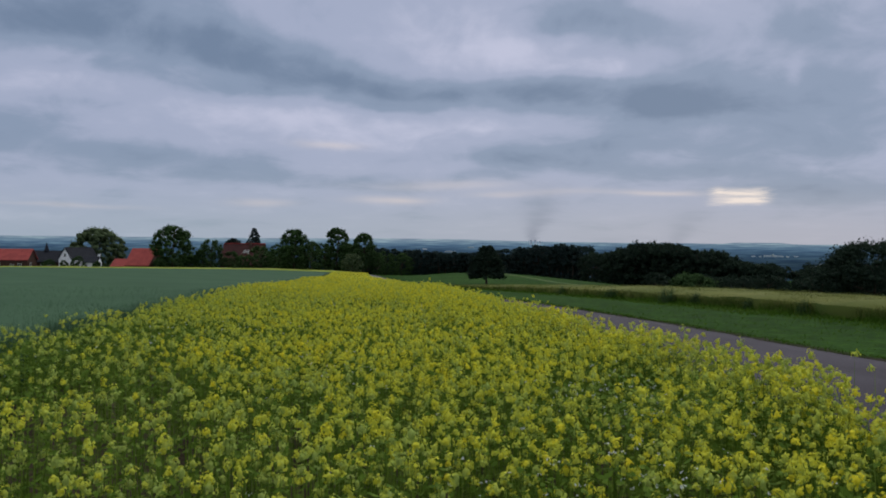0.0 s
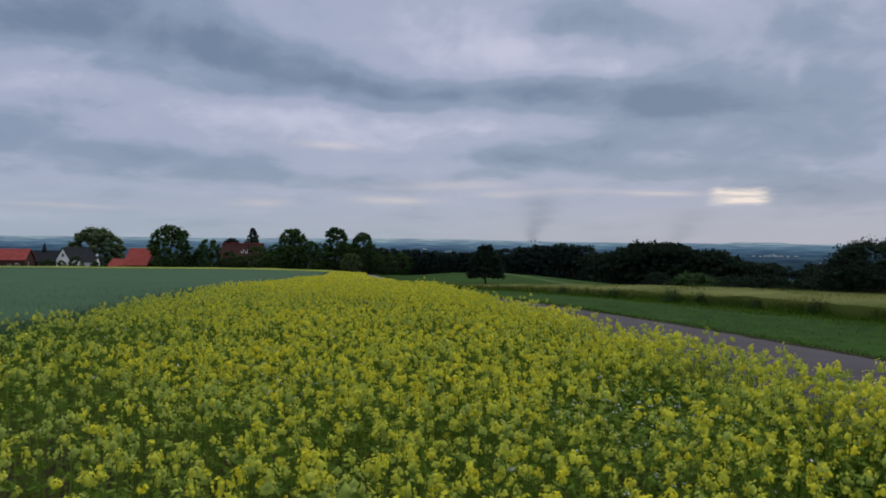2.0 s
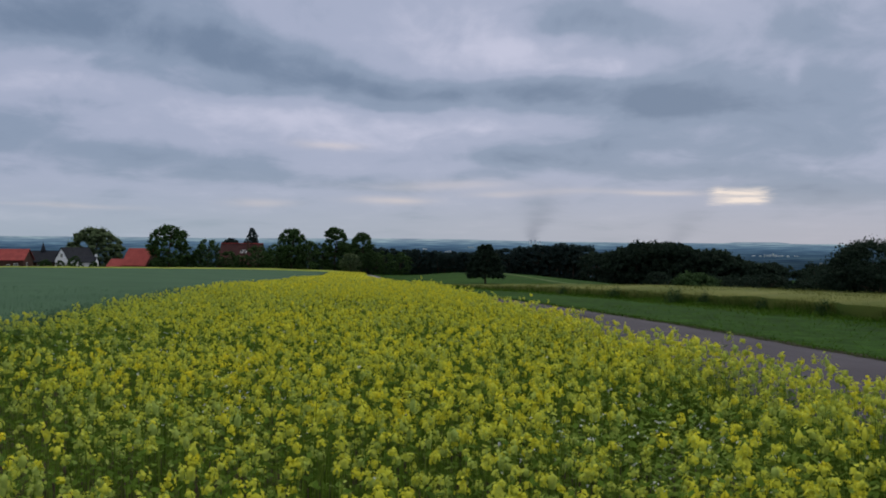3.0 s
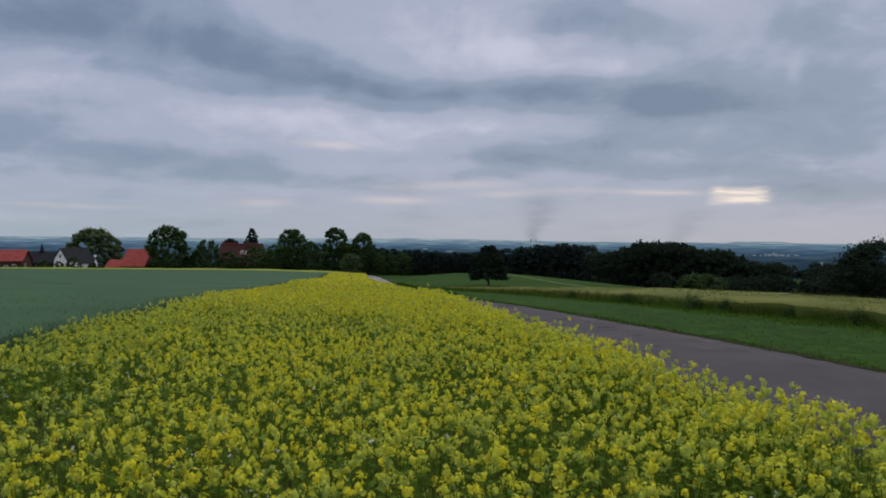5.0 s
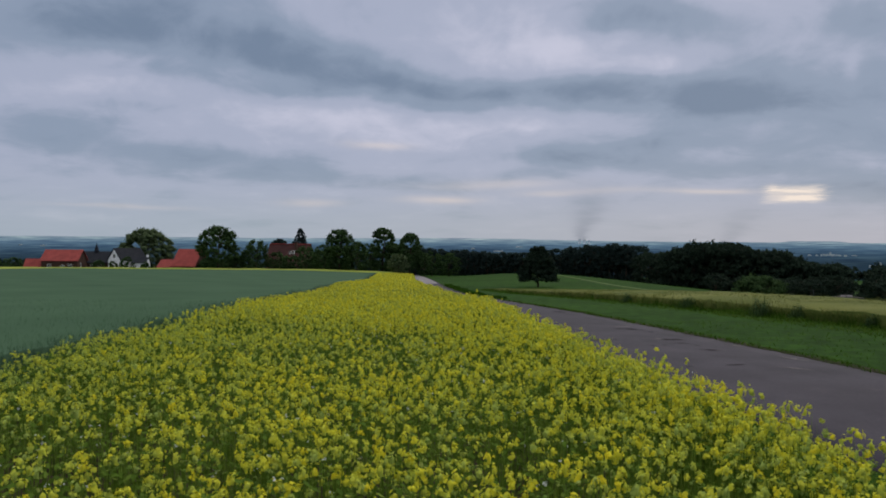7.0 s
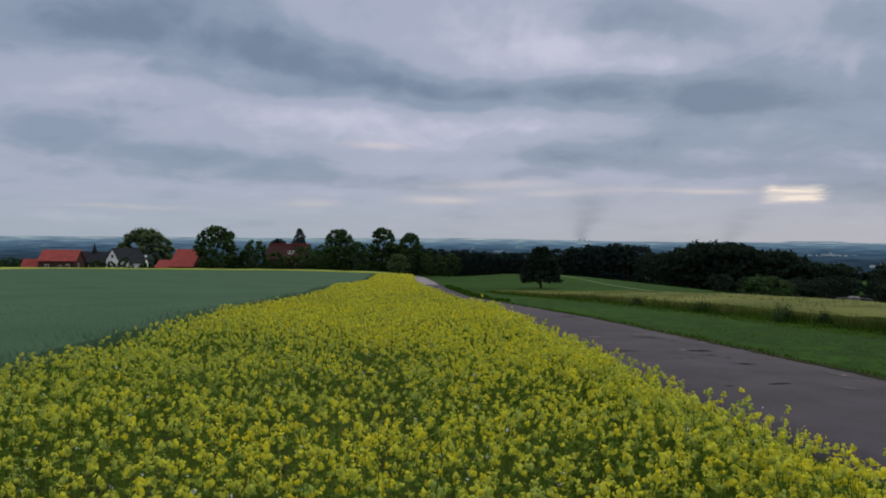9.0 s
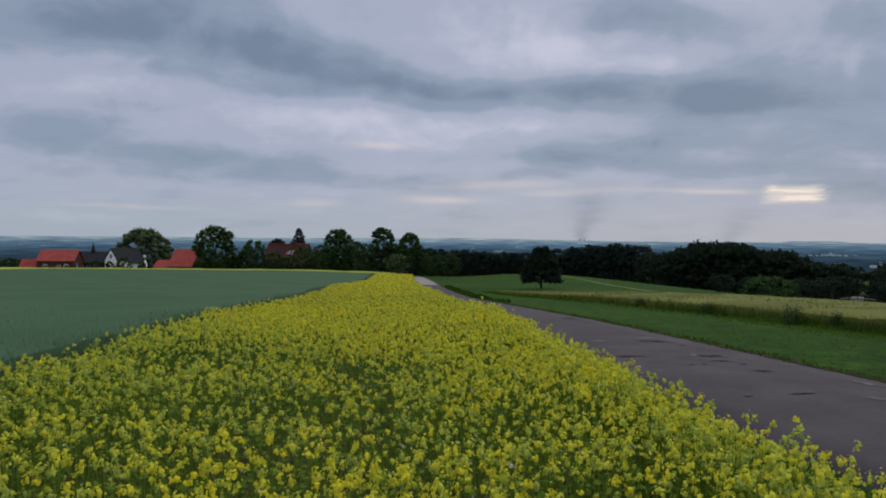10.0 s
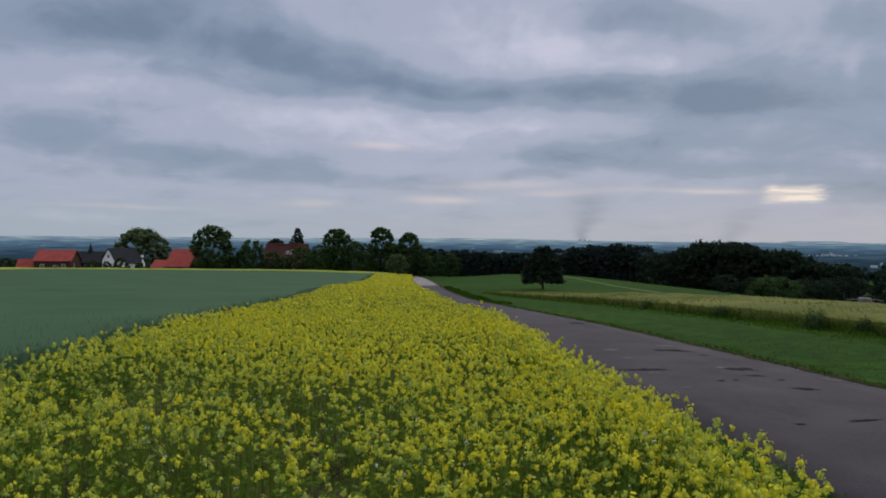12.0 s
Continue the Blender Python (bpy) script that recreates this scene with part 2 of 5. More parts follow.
def toned(name, stops, rough=0.7, thin=0.0, patch=0.0):
    """Colour from the tone stored on the plant, painted shading included, with patches at field size; thin leaves and
    petals pass some light.
    """
    m, nt, b = material(name, rough)
    b.inputs["Specular IOR Level"].default_value = 0.02
    at = nt.nodes.new("ShaderNodeAttribute")
    at.attribute_name = "tone"
    fac = at.outputs["Fac"]
    if patch:
        add = nt.nodes.new("ShaderNodeMath")
        add.operation = "MULTIPLY_ADD"
        nt.links.new(noise_out(nt, 0.45, 3), add.inputs[0])
        add.inputs[1].default_value = patch
        sub = nt.nodes.new("ShaderNodeMath")
        sub.operation = "SUBTRACT"
        nt.links.new(fac, sub.inputs[0])
        sub.inputs[1].default_value = patch * 0.5
        nt.links.new(sub.outputs[0], add.inputs[2])
        fac = add.outputs[0]
    col = link_ramp(nt, fac, stops)
    nt.links.new(col, b.inputs["Base Color"])
    if thin:
        tr = nt.nodes.new("ShaderNodeBsdfTranslucent")
        nt.links.new(col, tr.inputs[0])
        mix = nt.nodes.new("ShaderNodeMixShader")
        mix.inputs[0].default_value = thin
        nt.links.new(b.outputs[0], mix.inputs[1])
        nt.links.new(tr.outputs[0], mix.inputs[2])
        nt.links.new(mix.outputs[0], nt.nodes["Material Output"].inputs[0])
    return m


M_PETAL = toned("rape_petal", ((0.0, (0.36, 0.45, 0.110)), (0.35, (0.57, 0.60, 0.080)), (0.75, (0.72, 0.68, 0.055)), (1.0, (0.78, 0.69, 0.045))), 0.7, 0.35, 0.2)
M_BUD = toned("rape_bud", ((0.0, (0.14, 0.23, 0.05)), (1.0, (0.40, 0.46, 0.12))), 0.7, 0.2)
M_WHITE = toned("white_petal", ((0.0, (0.55, 0.58, 0.55)), (1.0, (0.78, 0.78, 0.80))), 0.6, 0.2)
M_STEM = toned("rape_green", ((0.0, (0.042, 0.080, 0.010)), (0.6, (0.100, 0.170, 0.022)), (1.0, (0.19, 0.26, 0.045))), 0.7, 0.3, 0.2)
M_WHEAT = toned("wheat_green", ((0.0, (0.046, 0.093, 0.052)), (1.0, (0.078, 0.142, 0.081))), 0.8, 0.2, 0.55)
M_BARLEY = toned("barley_green", ((0.0, (0.020, 0.045, 0.008)), (0.35, (0.040, 0.075, 0.014)), (0.6, (0.112, 0.130, 0.034)), (1.0, (0.18, 0.188, 0.054))), 0.8, 0.2, 0.2)
M_GRASS = toned("verge_grass", ((0.0, (0.024, 0.062, 0.005)), (0.6, (0.042, 0.095, 0.009)), (1.0, (0.075, 0.125, 0.020))), 0.8, 0.4, 0.5)
M_GROUND = surface("meadow_ground", (0.014, 0.043, 0.006), (0.024, 0.065, 0.009), 0.06, 0.7, 0.95, 0.8, 0.08)
_nt = M_GROUND.node_tree
_gb2 = _nt.nodes["Principled BSDF"]
_was = _gb2.inputs["Base Color"].links[0].from_socket
_tuft = link_ramp(_nt, noise_out(_nt, 2.6, 6, 0.65), ((0.30, (0.45, 0.50, 0.42)), (0.5, (0.95, 0.95, 0.95)), (0.70, (1.75, 1.5, 1.3))))
_nt.links.new(mixed(_nt, 1.0, _was, _tuft, "MULTIPLY"), _gb2.inputs["Base Color"])
_blade = link_ramp(_nt, noise_out(_nt, 16.0, 4, 0.6), ((0.3, (0.70, 0.74, 0.65)), (0.7, (1.3, 1.25, 1.15))))
_nt.links.new(mixed(_nt, 1.0, _gb2.inputs["Base Color"].links[0].from_socket, _blade, "MULTIPLY"), _gb2.inputs["Base Color"])
M_MARGIN = surface("margin_grass", (0.060, 0.10, 0.034), (0.095, 0.135, 0.050), 0.3, 2.0, 0.95, 0.5, 0.05)
M_SOIL = surface("field_soil", (0.045, 0.035, 0.024), (0.08, 0.062, 0.042), 1.0, 14.0, 0.95, 0.6, 0.02)
M_EDGE = surface("crumbling_earth", (0.020, 0.024, 0.010), (0.040, 0.036, 0.024), 1.2, 12.0, 0.95, 0.6, 0.02)
M_ASPHALT = surface("worn_asphalt", (0.026, 0.022, 0.031), (0.047, 0.040, 0.054), 0.45, 26.0, 0.88, 0.35, 0.006)
_nt = M_ASPHALT.node_tree
_ab = _nt.nodes["Principled BSDF"]
_worn = link_ramp(_nt, noise_out(_nt, 1.1, 7, 0.68, (1.0, 0.45, 1.0)), ((0.28, (0.62, 0.62, 0.64)), (0.48, (0.98, 0.98, 0.98)), (0.62, (1.05, 1.04, 1.03)), (0.74, (1.6, 1.52, 1.42))))
_nt.links.new(mixed(_nt, 1.0, _ab.inputs["Base Color"].links[0].from_socket, _worn, "MULTIPLY"), _ab.inputs["Base Color"])
M_CONCRETE = surface("pale_concrete", (0.16, 0.14, 0.155), (0.22, 0.20, 0.21), 0.3, 8.0, 0.85)
M_TAR = surface("tar_patch", (0.010, 0.009, 0.011), (0.026, 0.023, 0.026), 3.0, 30.0, 0.95, 0.3, 0.004)
M_DUST = surface("pale_grit", (0.09, 0.08, 0.085), (0.16, 0.145, 0.145), 4.0, 40.0, 0.95, 0.3, 0.004)
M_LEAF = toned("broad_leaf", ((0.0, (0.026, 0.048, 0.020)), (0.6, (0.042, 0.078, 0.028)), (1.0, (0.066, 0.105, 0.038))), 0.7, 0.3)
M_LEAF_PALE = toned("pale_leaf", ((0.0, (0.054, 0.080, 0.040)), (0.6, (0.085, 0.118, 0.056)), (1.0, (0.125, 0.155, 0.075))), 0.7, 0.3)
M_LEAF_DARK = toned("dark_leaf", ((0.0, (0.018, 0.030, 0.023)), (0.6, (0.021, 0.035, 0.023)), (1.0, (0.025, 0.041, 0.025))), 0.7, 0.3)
M_NEEDLE = toned("dark_needle", ((0.0, (0.023, 0.037, 0.035)), (1.0, (0.027, 0.044, 0.038))), 0.8, 0.25)
M_BARK = surface("bark", (0.035, 0.028, 0.022), (0.07, 0.058, 0.045), 2.0, 12.0, 0.95, 0.6, 0.03)
M_REDTILE = surface("red_roof_tile", (0.21, 0.040, 0.036), (0.29, 0.056, 0.050), 0.6, 6.0, 0.8)
M_MAROON = surface("brown_red_roof_tile", (0.034, 0.013, 0.013), (0.060, 0.020, 0.019), 0.6, 6.0, 0.8)
M_SHEET = surface("grey_sheet_roof", (0.045, 0.05, 0.056), (0.075, 0.08, 0.09), 0.8, 6.0, 0.95)
M_SLATE = surface("dark_slate_roof", (0.010, 0.012, 0.017), (0.020, 0.022, 0.030), 0.8, 8.0, 0.8)
M_PLASTER = surface("white_render", (0.78, 0.78, 0.79), (0.86, 0.86, 0.86), 0.7, 9.0, 0.9)
M_BRICK = surface("brown_brick", (0.050, 0.028, 0.022), (0.085, 0.046, 0.034), 0.8, 9.0, 0.9)
M_FRAME = surface("white_frame", (0.66, 0.66, 0.64), (0.78, 0.78, 0.76), 2.0, 9.0, 0.6)
M_WOOD = surface("dark_timber", (0.05, 0.035, 0.025), (0.09, 0.06, 0.04), 2.0, 9.0, 0.8)
M_GLASS, _gn, _gb = material("window_glass", 0.08)
_gb.inputs["Base Color"].default_value = (0.02, 0.025, 0.03, 1)
_gb.inputs["Specular IOR Level"].default_value = 0.6

# ---- the lie of the land ----
RNG = np.random.default_rng(7)
_ys = np.arange(-60.0, 5001.0, 1.0)
_zs = np.interp(_ys, [-60, 6, 20, 25, 40, 60, 110, 190, 260, 400, 800, 2000, 5000],
                [0.2, 0.2, 0.0, -0.1, -0.6, -1.35, -3.3, -5.9, -8.2, -25, -70, -110, -180])
_zs = np.convolve(np.pad(_zs, 4, mode="edge"), np.ones(9) / 9, mode="valid")


def land(x, y):
    """Height of the ground."""
    x, y = np.asarray(x, float), np.asarray(y, float)
    z = np.interp(y, _ys, _zs)
    lift = np.interp(y, [40, 110, 200, 215, 280, 420], [0, 0.25, 0.75, 0.75, 0.6, 0.0])
    lift = lift - np.clip((-x - 98) / 60, 0, 1) * np.interp(y, [120, 200, 215], [0, 1.6, 0])
    s = np.clip((-x - 8) / 40, 0, 1)
    z = z + lift * s * s * (3 - 2 * s)
    d = np.maximum(0.0, x - 15.0)
    z = z + np.interp(y, [80, 150, 225, 260], [0, 0.5, 0.9, 0]) * np.clip((x + 8) / 12, 0, 1)
    return z - 9.5 * (1 - np.exp(-d * d / (70 * (d + 12.0)))) * np.interp(y, [250, 700], [1, 0])


ROAD_R = ([-60, 5, 13, 19, 27, 40, 65, 94, 144, 190, 260], [20.0, 10.8, 9.55, 8.22, 6.75, 4.62, -0.4, -3.6, -8.0, -12.9, -22.0])
ROAD_L = ([-60, 5, 13, 19, 27, 40, 65, 94, 144, 190, 260], [15.0, 5.9, 5.0, 3.7, 2.4, 0.6, -3.6, -7.0, -11.6, -16.4, -26.0])
STRIP_R = ([-30, 0, 6.4, 8.7, 10.2, 11.6, 12.8, 14.8, 17.5, 20, 25, 32, 38, 65, 94, 144, 190], [7.0, 4.4, 3.66, 3.36, 3.12, 2.90, 2.67, 2.40, 2.16, 1.87, 1.36, 0.62, -0.25, -3.6, -6.8, -11.4, -16.0])
STRIP_L = ([-30, 0, 8, 20, 27, 40, 50, 58, 67, 86, 153, 190], [-3.3, -3.6, -3.87, -4.60, -5.3, -6.3, -7.5, -8.8, -9.9, -11.2, -19.3, -23.6])
CROP_L = ([-30, 20, 28, 40, 47, 60, 72, 84], [15.9, 14.6, 13.6, 11.5, 10.1, 7.2, 3.15, 0.5])


def edge(table, y):
    return np.interp(y, table[0], table[1])


# ---- mesh helpers ----
def raw_mesh(name, verts, faces, mats, tone=None, slots=None, smooth=False):
    """A mesh from an (n, 3) array and an (m, k) array of corners."""
    verts, faces = np.asarray(verts, np.float32).reshape(-1, 3), np.asarray(faces, np.int32)
    me = bpy.data.meshes.new(name)
    m, k = faces.shape
    me.vertices.add(len(verts))
    me.vertices.foreach_set("co", verts.ravel())
    me.loops.add(m * k)
    me.loops.foreach_set("vertex_index", faces.ravel())
    me.polygons.add(m)
    me.polygons.foreach_set("loop_start", np.arange(0, m * k, k, dtype=np.int32))
    if tone is not None:
        at = me.attributes.new("tone", "FLOAT", "POINT")
        at.data.foreach_set("value", np.asarray(tone, np.float32))
    for mat in mats if isinstance(mats, (list, tuple)) else [mats]:
        me.materials.append(mat)
    if slots is not None:
        me.polygons.foreach_set("material_index", np.asarray(slots, np.int32))
    if np.any(smooth):
        me.polygons.foreach_set("use_smooth", np.broadcast_to(np.asarray(smooth, bool), (m,)).copy())
    me.update(calc_edges=True)
    me.validate()
    return me


def quad_mesh(name, quads, mats, tone=None, slots=None):
    """Loose quads: quads is (n, 4, 3); tone one value a quad."""
    n = len(quads)
    return raw_mesh(name, quads.reshape(-1, 3), np.arange(n * 4).reshape(n, 4), mats, None if tone is None else np.repeat(tone, 4), slots)


def part(name, me, parent, label=""):
    """Links a mesh, or a bmesh with one material, under a thing or a part."""
    ob = new(name, me)
    ob.parent = parent
    return tagged(ob, label)


def bm_mesh(name, bm, mat):
    me = bpy.data.meshes.new(name)
    bmesh.ops.recalc_face_normals(bm, faces=bm.faces)
    bm.to_mesh(me)
    bm.free()
    me.materials.append(mat)
    return me


def box_bm(x0, x1, y0, y1, z0, z1, bevel=0.0):
    bm = bmesh.new()
    bmesh.ops.create_cube(bm, size=1.0)
    for v in bm.verts:
        v.co = Vector(((x0 + x1) / 2 + v.co.x * (x1 - x0), (y0 + y1) / 2 + v.co.y * (y1 - y0), (z0 + z1) / 2 + v.co.z * (z1 - z0)))
    if bevel:
        bmesh.ops.bevel(bm, geom=bm.edges[:], offset=bevel, segments=1, affect="EDGES")
    return bm


def grid_faces(nu, nv):
    i = np.arange(nu * nv).reshape(nu, nv)
    return np.stack([i[:-1, :-1], i[1:, :-1], i[1:, 1:], i[:-1, 1:]], -1).reshape(-1, 4)


def ribbon(y, left, right, n, lift, mat, name, skirt=0.0, crown=0.0):
    """A strip that follows the land between two edges; skirt gives it thickness."""
    s = np.linspace(0, 1, n)
    y2, s2 = np.meshgrid(y, s, indexing="ij")
    x2 = left[:, None] * (1 - s2) + right[:, None] * s2
    z2 = land(x2, y2) + lift + crown * (1 - (2 * s2 - 1) ** 2)
    if skirt:
        x2 = np.concatenate([x2[:, :1] - 0.02, x2, x2[:, -1:] + 0.02], 1)
        z2 = np.concatenate([z2[:, :1] - skirt, z2, z2[:, -1:] - skirt], 1)
        y2 = np.concatenate([y2[:, :1], y2, y2[:, -1:]], 1)
    v = np.stack([x2, y2, z2], -1)
    return raw_mesh(name, v, grid_faces(*x2.shape), mat, smooth=not skirt)


def graded(stops):
    out = []
    for (a, b, step) in stops:
        out += list(np.arange(a, b, step))
    return np.array(out + [stops[-1][1]])


# ---- ground, road ----
gx = graded([(-4900, -1000, 650), (-1000, -300, 100), (-300, -60, 15), (-60, -20, 4), (-20, 40, 1.5), (40, 120, 6), (120, 400, 35), (400, 1000, 120), (1000, 4900, 650)])
gy = graded([(-4900, -1000, 650), (-1000, -100, 150), (-100, -10, 15), (-10, 80, 2), (80, 300, 6), (300, 1000, 50), (1000, 4900, 390)])
X2, Y2 = np.meshgrid(gx, gy, indexing="ij")
ground_me = raw_mesh("ground", np.stack([X2, Y2, land(X2, Y2)], -1), grid_faces(len(gx), len(gy)), M_GROUND, smooth=True)
tagged(new("ground", ground_me), "gently falling grassy ground of fields and meadow reaching the horizon", "ground", kind="structure")

ry = np.concatenate([np.arange(-58, 80, 1.0), np.arange(80, 256, 4.0)])
wob = np.array([0.10 * noise.noise(Vector((0.7 * float(v), 3.1, 0.0))) + 0.05 * noise.noise(Vector((2.9 * float(v), 7.0, 0.0))) for v in ry])
wob2 = np.array([0.10 * noise.noise(Vector((0.8 * float(v), 9.1, 0.0))) + 0.05 * noise.noise(Vector((3.1 * float(v), 2.0, 0.0))) for v in ry])
road_me = ribbon(ry, edge(ROAD_L, ry) + wob, edge(ROAD_R, ry) + wob2, 7, 0.02, M_ASPHALT, "road", 0.06, 0.03)
road = tagged(new("road", road_me), "narrow worn grey asphalt farm road with cracks and patches", "road", kind="structure")

ey_ = np.arange(4, 120, 0.35)
ew_ = np.array([0.22 * noise.noise(Vector((1.3 * float(v), 5.0, 0.0))) + 0.12 * noise.noise(Vector((3.7 * float(v), 8.0, 0.0))) for v in ey_])
tagged(new("road_edge", ribbon(ey_, edge(ROAD_R, ey_) - 0.12 + 0.6 * ew_, edge(ROAD_R, ey_) + 0.16 + ew_, 3, 0.03, M_EDGE, "road_edge", 0.03)), "crumbling dark earth along the edge of the road", "soil", kind="structure")

cy = np.arange(118.0, 215.0, 4.0)
tagged(new("concrete_lane", ribbon(cy, edge(ROAD_L, cy) + 0.15, edge(ROAD_R, cy) - 0.35, 5, 0.055, M_CONCRETE, "concrete_lane", 0.04)), "pale concrete surface where the road enters the village", "road", kind="structure")

# bare soil under the strip
soil_y = np.concatenate([np.arange(-28, 80, 1.0), np.arange(80, 190, 5.0)])
soil_me = ribbon(soil_y, edge(STRIP_L, soil_y) - 0.4, edge(STRIP_R, soil_y) + 0.3, 5, 0.012, M_SOIL, "field_soil")
tagged(new("field_soil", soil_me), "dark bare soil under the flowering crop", "soil", kind="structure")


def blot(name, x, y, sx, sy, turn, mat, parent, seed, lift=0.006):
    """A thin uneven patch lying on the road."""
    rnd = random.Random(seed)
    n = 26
    c, s = math.cos(radians(turn)), math.sin(radians(turn))
    pts = []
    for i in range(n):
        a = 2 * math.pi * i / n
        r = 0.30 + 0.95 * rnd.random() ** 1.4
        u, v = sx * r * math.cos(a), sy * r * math.sin(a)
        pts.append((x + u * c - v * s, y + u * s + v * c))
    P = np.array([(x, y)] + pts)
    lx, rx = edge(ROAD_L, P[:, 1]), edge(ROAD_R, P[:, 1])
    t = np.clip((P[:, 0] - lx) / (rx - lx), 0, 1)
    z = land(P[:, 0], P[:, 1]) + 0.02 + 0.03 * (1 - (2 * t - 1) ** 2) + lift
    faces = np.array([(0, 1 + i, 1 + (i + 1) % n) for i in range(n)])
    return part(name, raw_mesh(name, np.column_stack([P, z]), faces, mat), parent)


# ---- the flowering strip ----
def scatter(y0, y1, per_m2, left, right, rng, inset=0.0):
    n = int((y1 - y0) * 16 * per_m2)
    y = rng.uniform(y0, y1, n)
    l, r = edge(left, y) + inset, edge(right, y) - inset
    x = rng.uniform(l.min(), r.max(), n)
    n_keep = int(n * (r.max() - l.min()) / 16)
    x, y, l, r = x[:n_keep], y[:n_keep], l[:n_keep], r[:n_keep]
    ok = (x > l) & (x < r)
    return x[ok], y[ok]


def waves(x, y, scale, seed):
    """Smooth random field, about -1 to 1."""
    r = np.random.default_rng(seed)
    out = np.zeros_like(x)
    for k in range(7):
        a, f, p = r.uniform(0, 6.28), scale * (0.6 + 0.35 * k), r.uniform(0, 6.28)
        out += np.sin((x * np.cos(a) + y * np.sin(a)) * f + p) / (1 + 0.3 * k)
    return out / 2.2


def unit(v):
    return v / np.maximum(1e-9, np.linalg.norm(v, axis=-1, keepdims=True))


def crosses(centres, normals, size, rng):
    """Four-petalled flowers: two crossed strips each. Returns (2n, 4, 3)."""
    n = len(centres)
    t = unit(np.cross(normals, unit(rng.normal(size=(n, 3)))))
    b = np.cross(normals, t)
    s = size[:, None]
    q1 = np.stack([centres - t * s - b * s * 0.42, centres + t * s - b * s * 0.42, centres + t * s + b * s * 0.42, centres - t * s + b * s * 0.42], 1)
    q2 = np.stack([centres - b * s - t * s * 0.42, centres - b * s + t * s * 0.42, centres + b * s + t * s * 0.42, centres + b * s - t * s * 0.42], 1)
    lift = 0.15 * s
    q2 = q2 + (normals * lift)[:, None, :]
    return np.concatenate([q1, q2])


def racemes(x, y, top, rad, tall, flowers, fsize, rng):
    """Rounded flower heads of many small flowers. Returns quads and the head each belongs to."""
    n = len(x)
    c = np.stack([x, y, top], -1)
    u = rng.uniform(-0.25, 1.0, (n, flowers))
    a = rng.uniform(0, 2 * np.pi, (n, flowers))
    ring = np.sqrt(1 - (np.abs(u) * 0.98) ** 3)
    d = np.stack([ring * np.cos(a), ring * np.sin(a), u], -1)
    depth = rng.uniform(0.75, 1.05, (n, flowers, 1))
    pos = c[:, None, :] + d * depth * np.stack([rad, rad, tall], -1)[:, None, :]
    nor = unit(d + rng.normal(0, 0.35, d.shape))
    size = fsize * rng.uniform(0.75, 1.25, (n, flowers))
    q = crosses(pos.reshape(-1, 3), nor.reshape(-1, 3), size.ravel(), rng)
    return q, np.tile(np.repeat(np.arange(n), flowers), 2)


def cores(x, y, top, rad, tall, rng):
    """The closed middle of each flower head: a small uneven bud of nine corners."""
    n = len(x)
    a = rng.uniform(0, 6.28, n)[:, None] + np.arange(4) * (np.pi / 2)
    c = np.stack([x, y, top], -1)[:, None, :]
    r1, r2 = rad[:, None] * rng.uniform(0.45, 0.8, (n, 4)), rad[:, None] * rng.uniform(0.7, 1.1, (n, 4))
    low = c + np.stack([np.cos(a) * r1, np.sin(a) * r1, -tall[:, None] * rng.uniform(0.1, 0.45, (n, 4))], -1)
    hi = c + np.stack([np.cos(a + 0.4) * r2, np.sin(a + 0.4) * r2, tall[:, None] * rng.uniform(0.25, 0.7, (n, 4))], -1)
    tip = c + np.stack([0 * x, 0 * x, tall * rng.uniform(0.85, 1.15, n)], -1)[:, None, :]
    return np.concatenate([low, hi, tip], 1)


def blades(x, y, z0, h, width, lean, rng, bend=0.35):
    """Upright leaves or stalks, each one bent quad with a pointed tip."""
    n = len(x)
    a = rng.uniform(0, 2 * np.pi, n)
    side = np.stack([np.cos(a), np.sin(a), np.zeros(n)], -1) * (width / 2)[:, None]
    b = rng.uniform(0, 2 * np.pi, n)
    out_ = np.stack([np.cos(b), np.sin(b), np.zeros(n)], -1) * (lean * h)[:, None]
    p0 = np.stack([x, y, z0], -1)
    p1 = p0 + out_ * bend + np.stack([0 * x, 0 * x, h * 0.6], -1)
    p2 = p0 + out_ + np.stack([0 * x, 0 * x, h], -1)
    q1 = np.stack([p0 - side, p0 + side, p1 + side, p1 - side], 1)
    q2 = np.stack([p1 - side, p1 + side, p2 + side * 0.2, p2 - side * 0.2], 1)
    return np.concatenate([q1, q2])


def leaves(c, size, droop, rng):
    """Single broad leaves, each one kite-shaped quad, about the points c."""
    n = len(c)
    a = rng.uniform(0, 2 * np.pi, n)
    o = np.stack([np.cos(a), np.sin(a), rng.uniform(-droop, 0.6, n)], -1)
    o = unit(o) * size[:, None]
    s = np.stack([-np.sin(a), np.cos(a), rng.normal(0, 0.25, n)], -1) * (size * 0.28)[:, None]
    return np.stack([c, c + o * 0.45 + s, c + o, c + o * 0.45 - s], 1)


def canopy(x, y):
    """Height of the flower heads above the ground."""
    tall_row = np.interp(y, [0, 12, 20, 32, 45, 70, 190], [1.04, 1.04, 0.99, 0.93, 0.89, 0.88, 0.88])
    return tall_row + np.interp(y, [18, 40], [1.0, 0.4]) * (0.05 * waves(x, y, 1.3, 3) + 0.05 * waves(x, y, 0.35, 4)) + 0.07 * np.exp(-np.maximum(0, edge(STRIP_R, y) - x) / 0.6) * np.interp(y, [12, 20], [1, 0])


strip = tagged(new("rapeseed_strip"), "dense strip of yellow flowering rapeseed beside the farm road", "crop", kind="stuff")
bloom_q, bloom_t, bloom_m = [], [], []
core_v, core_t = [], []
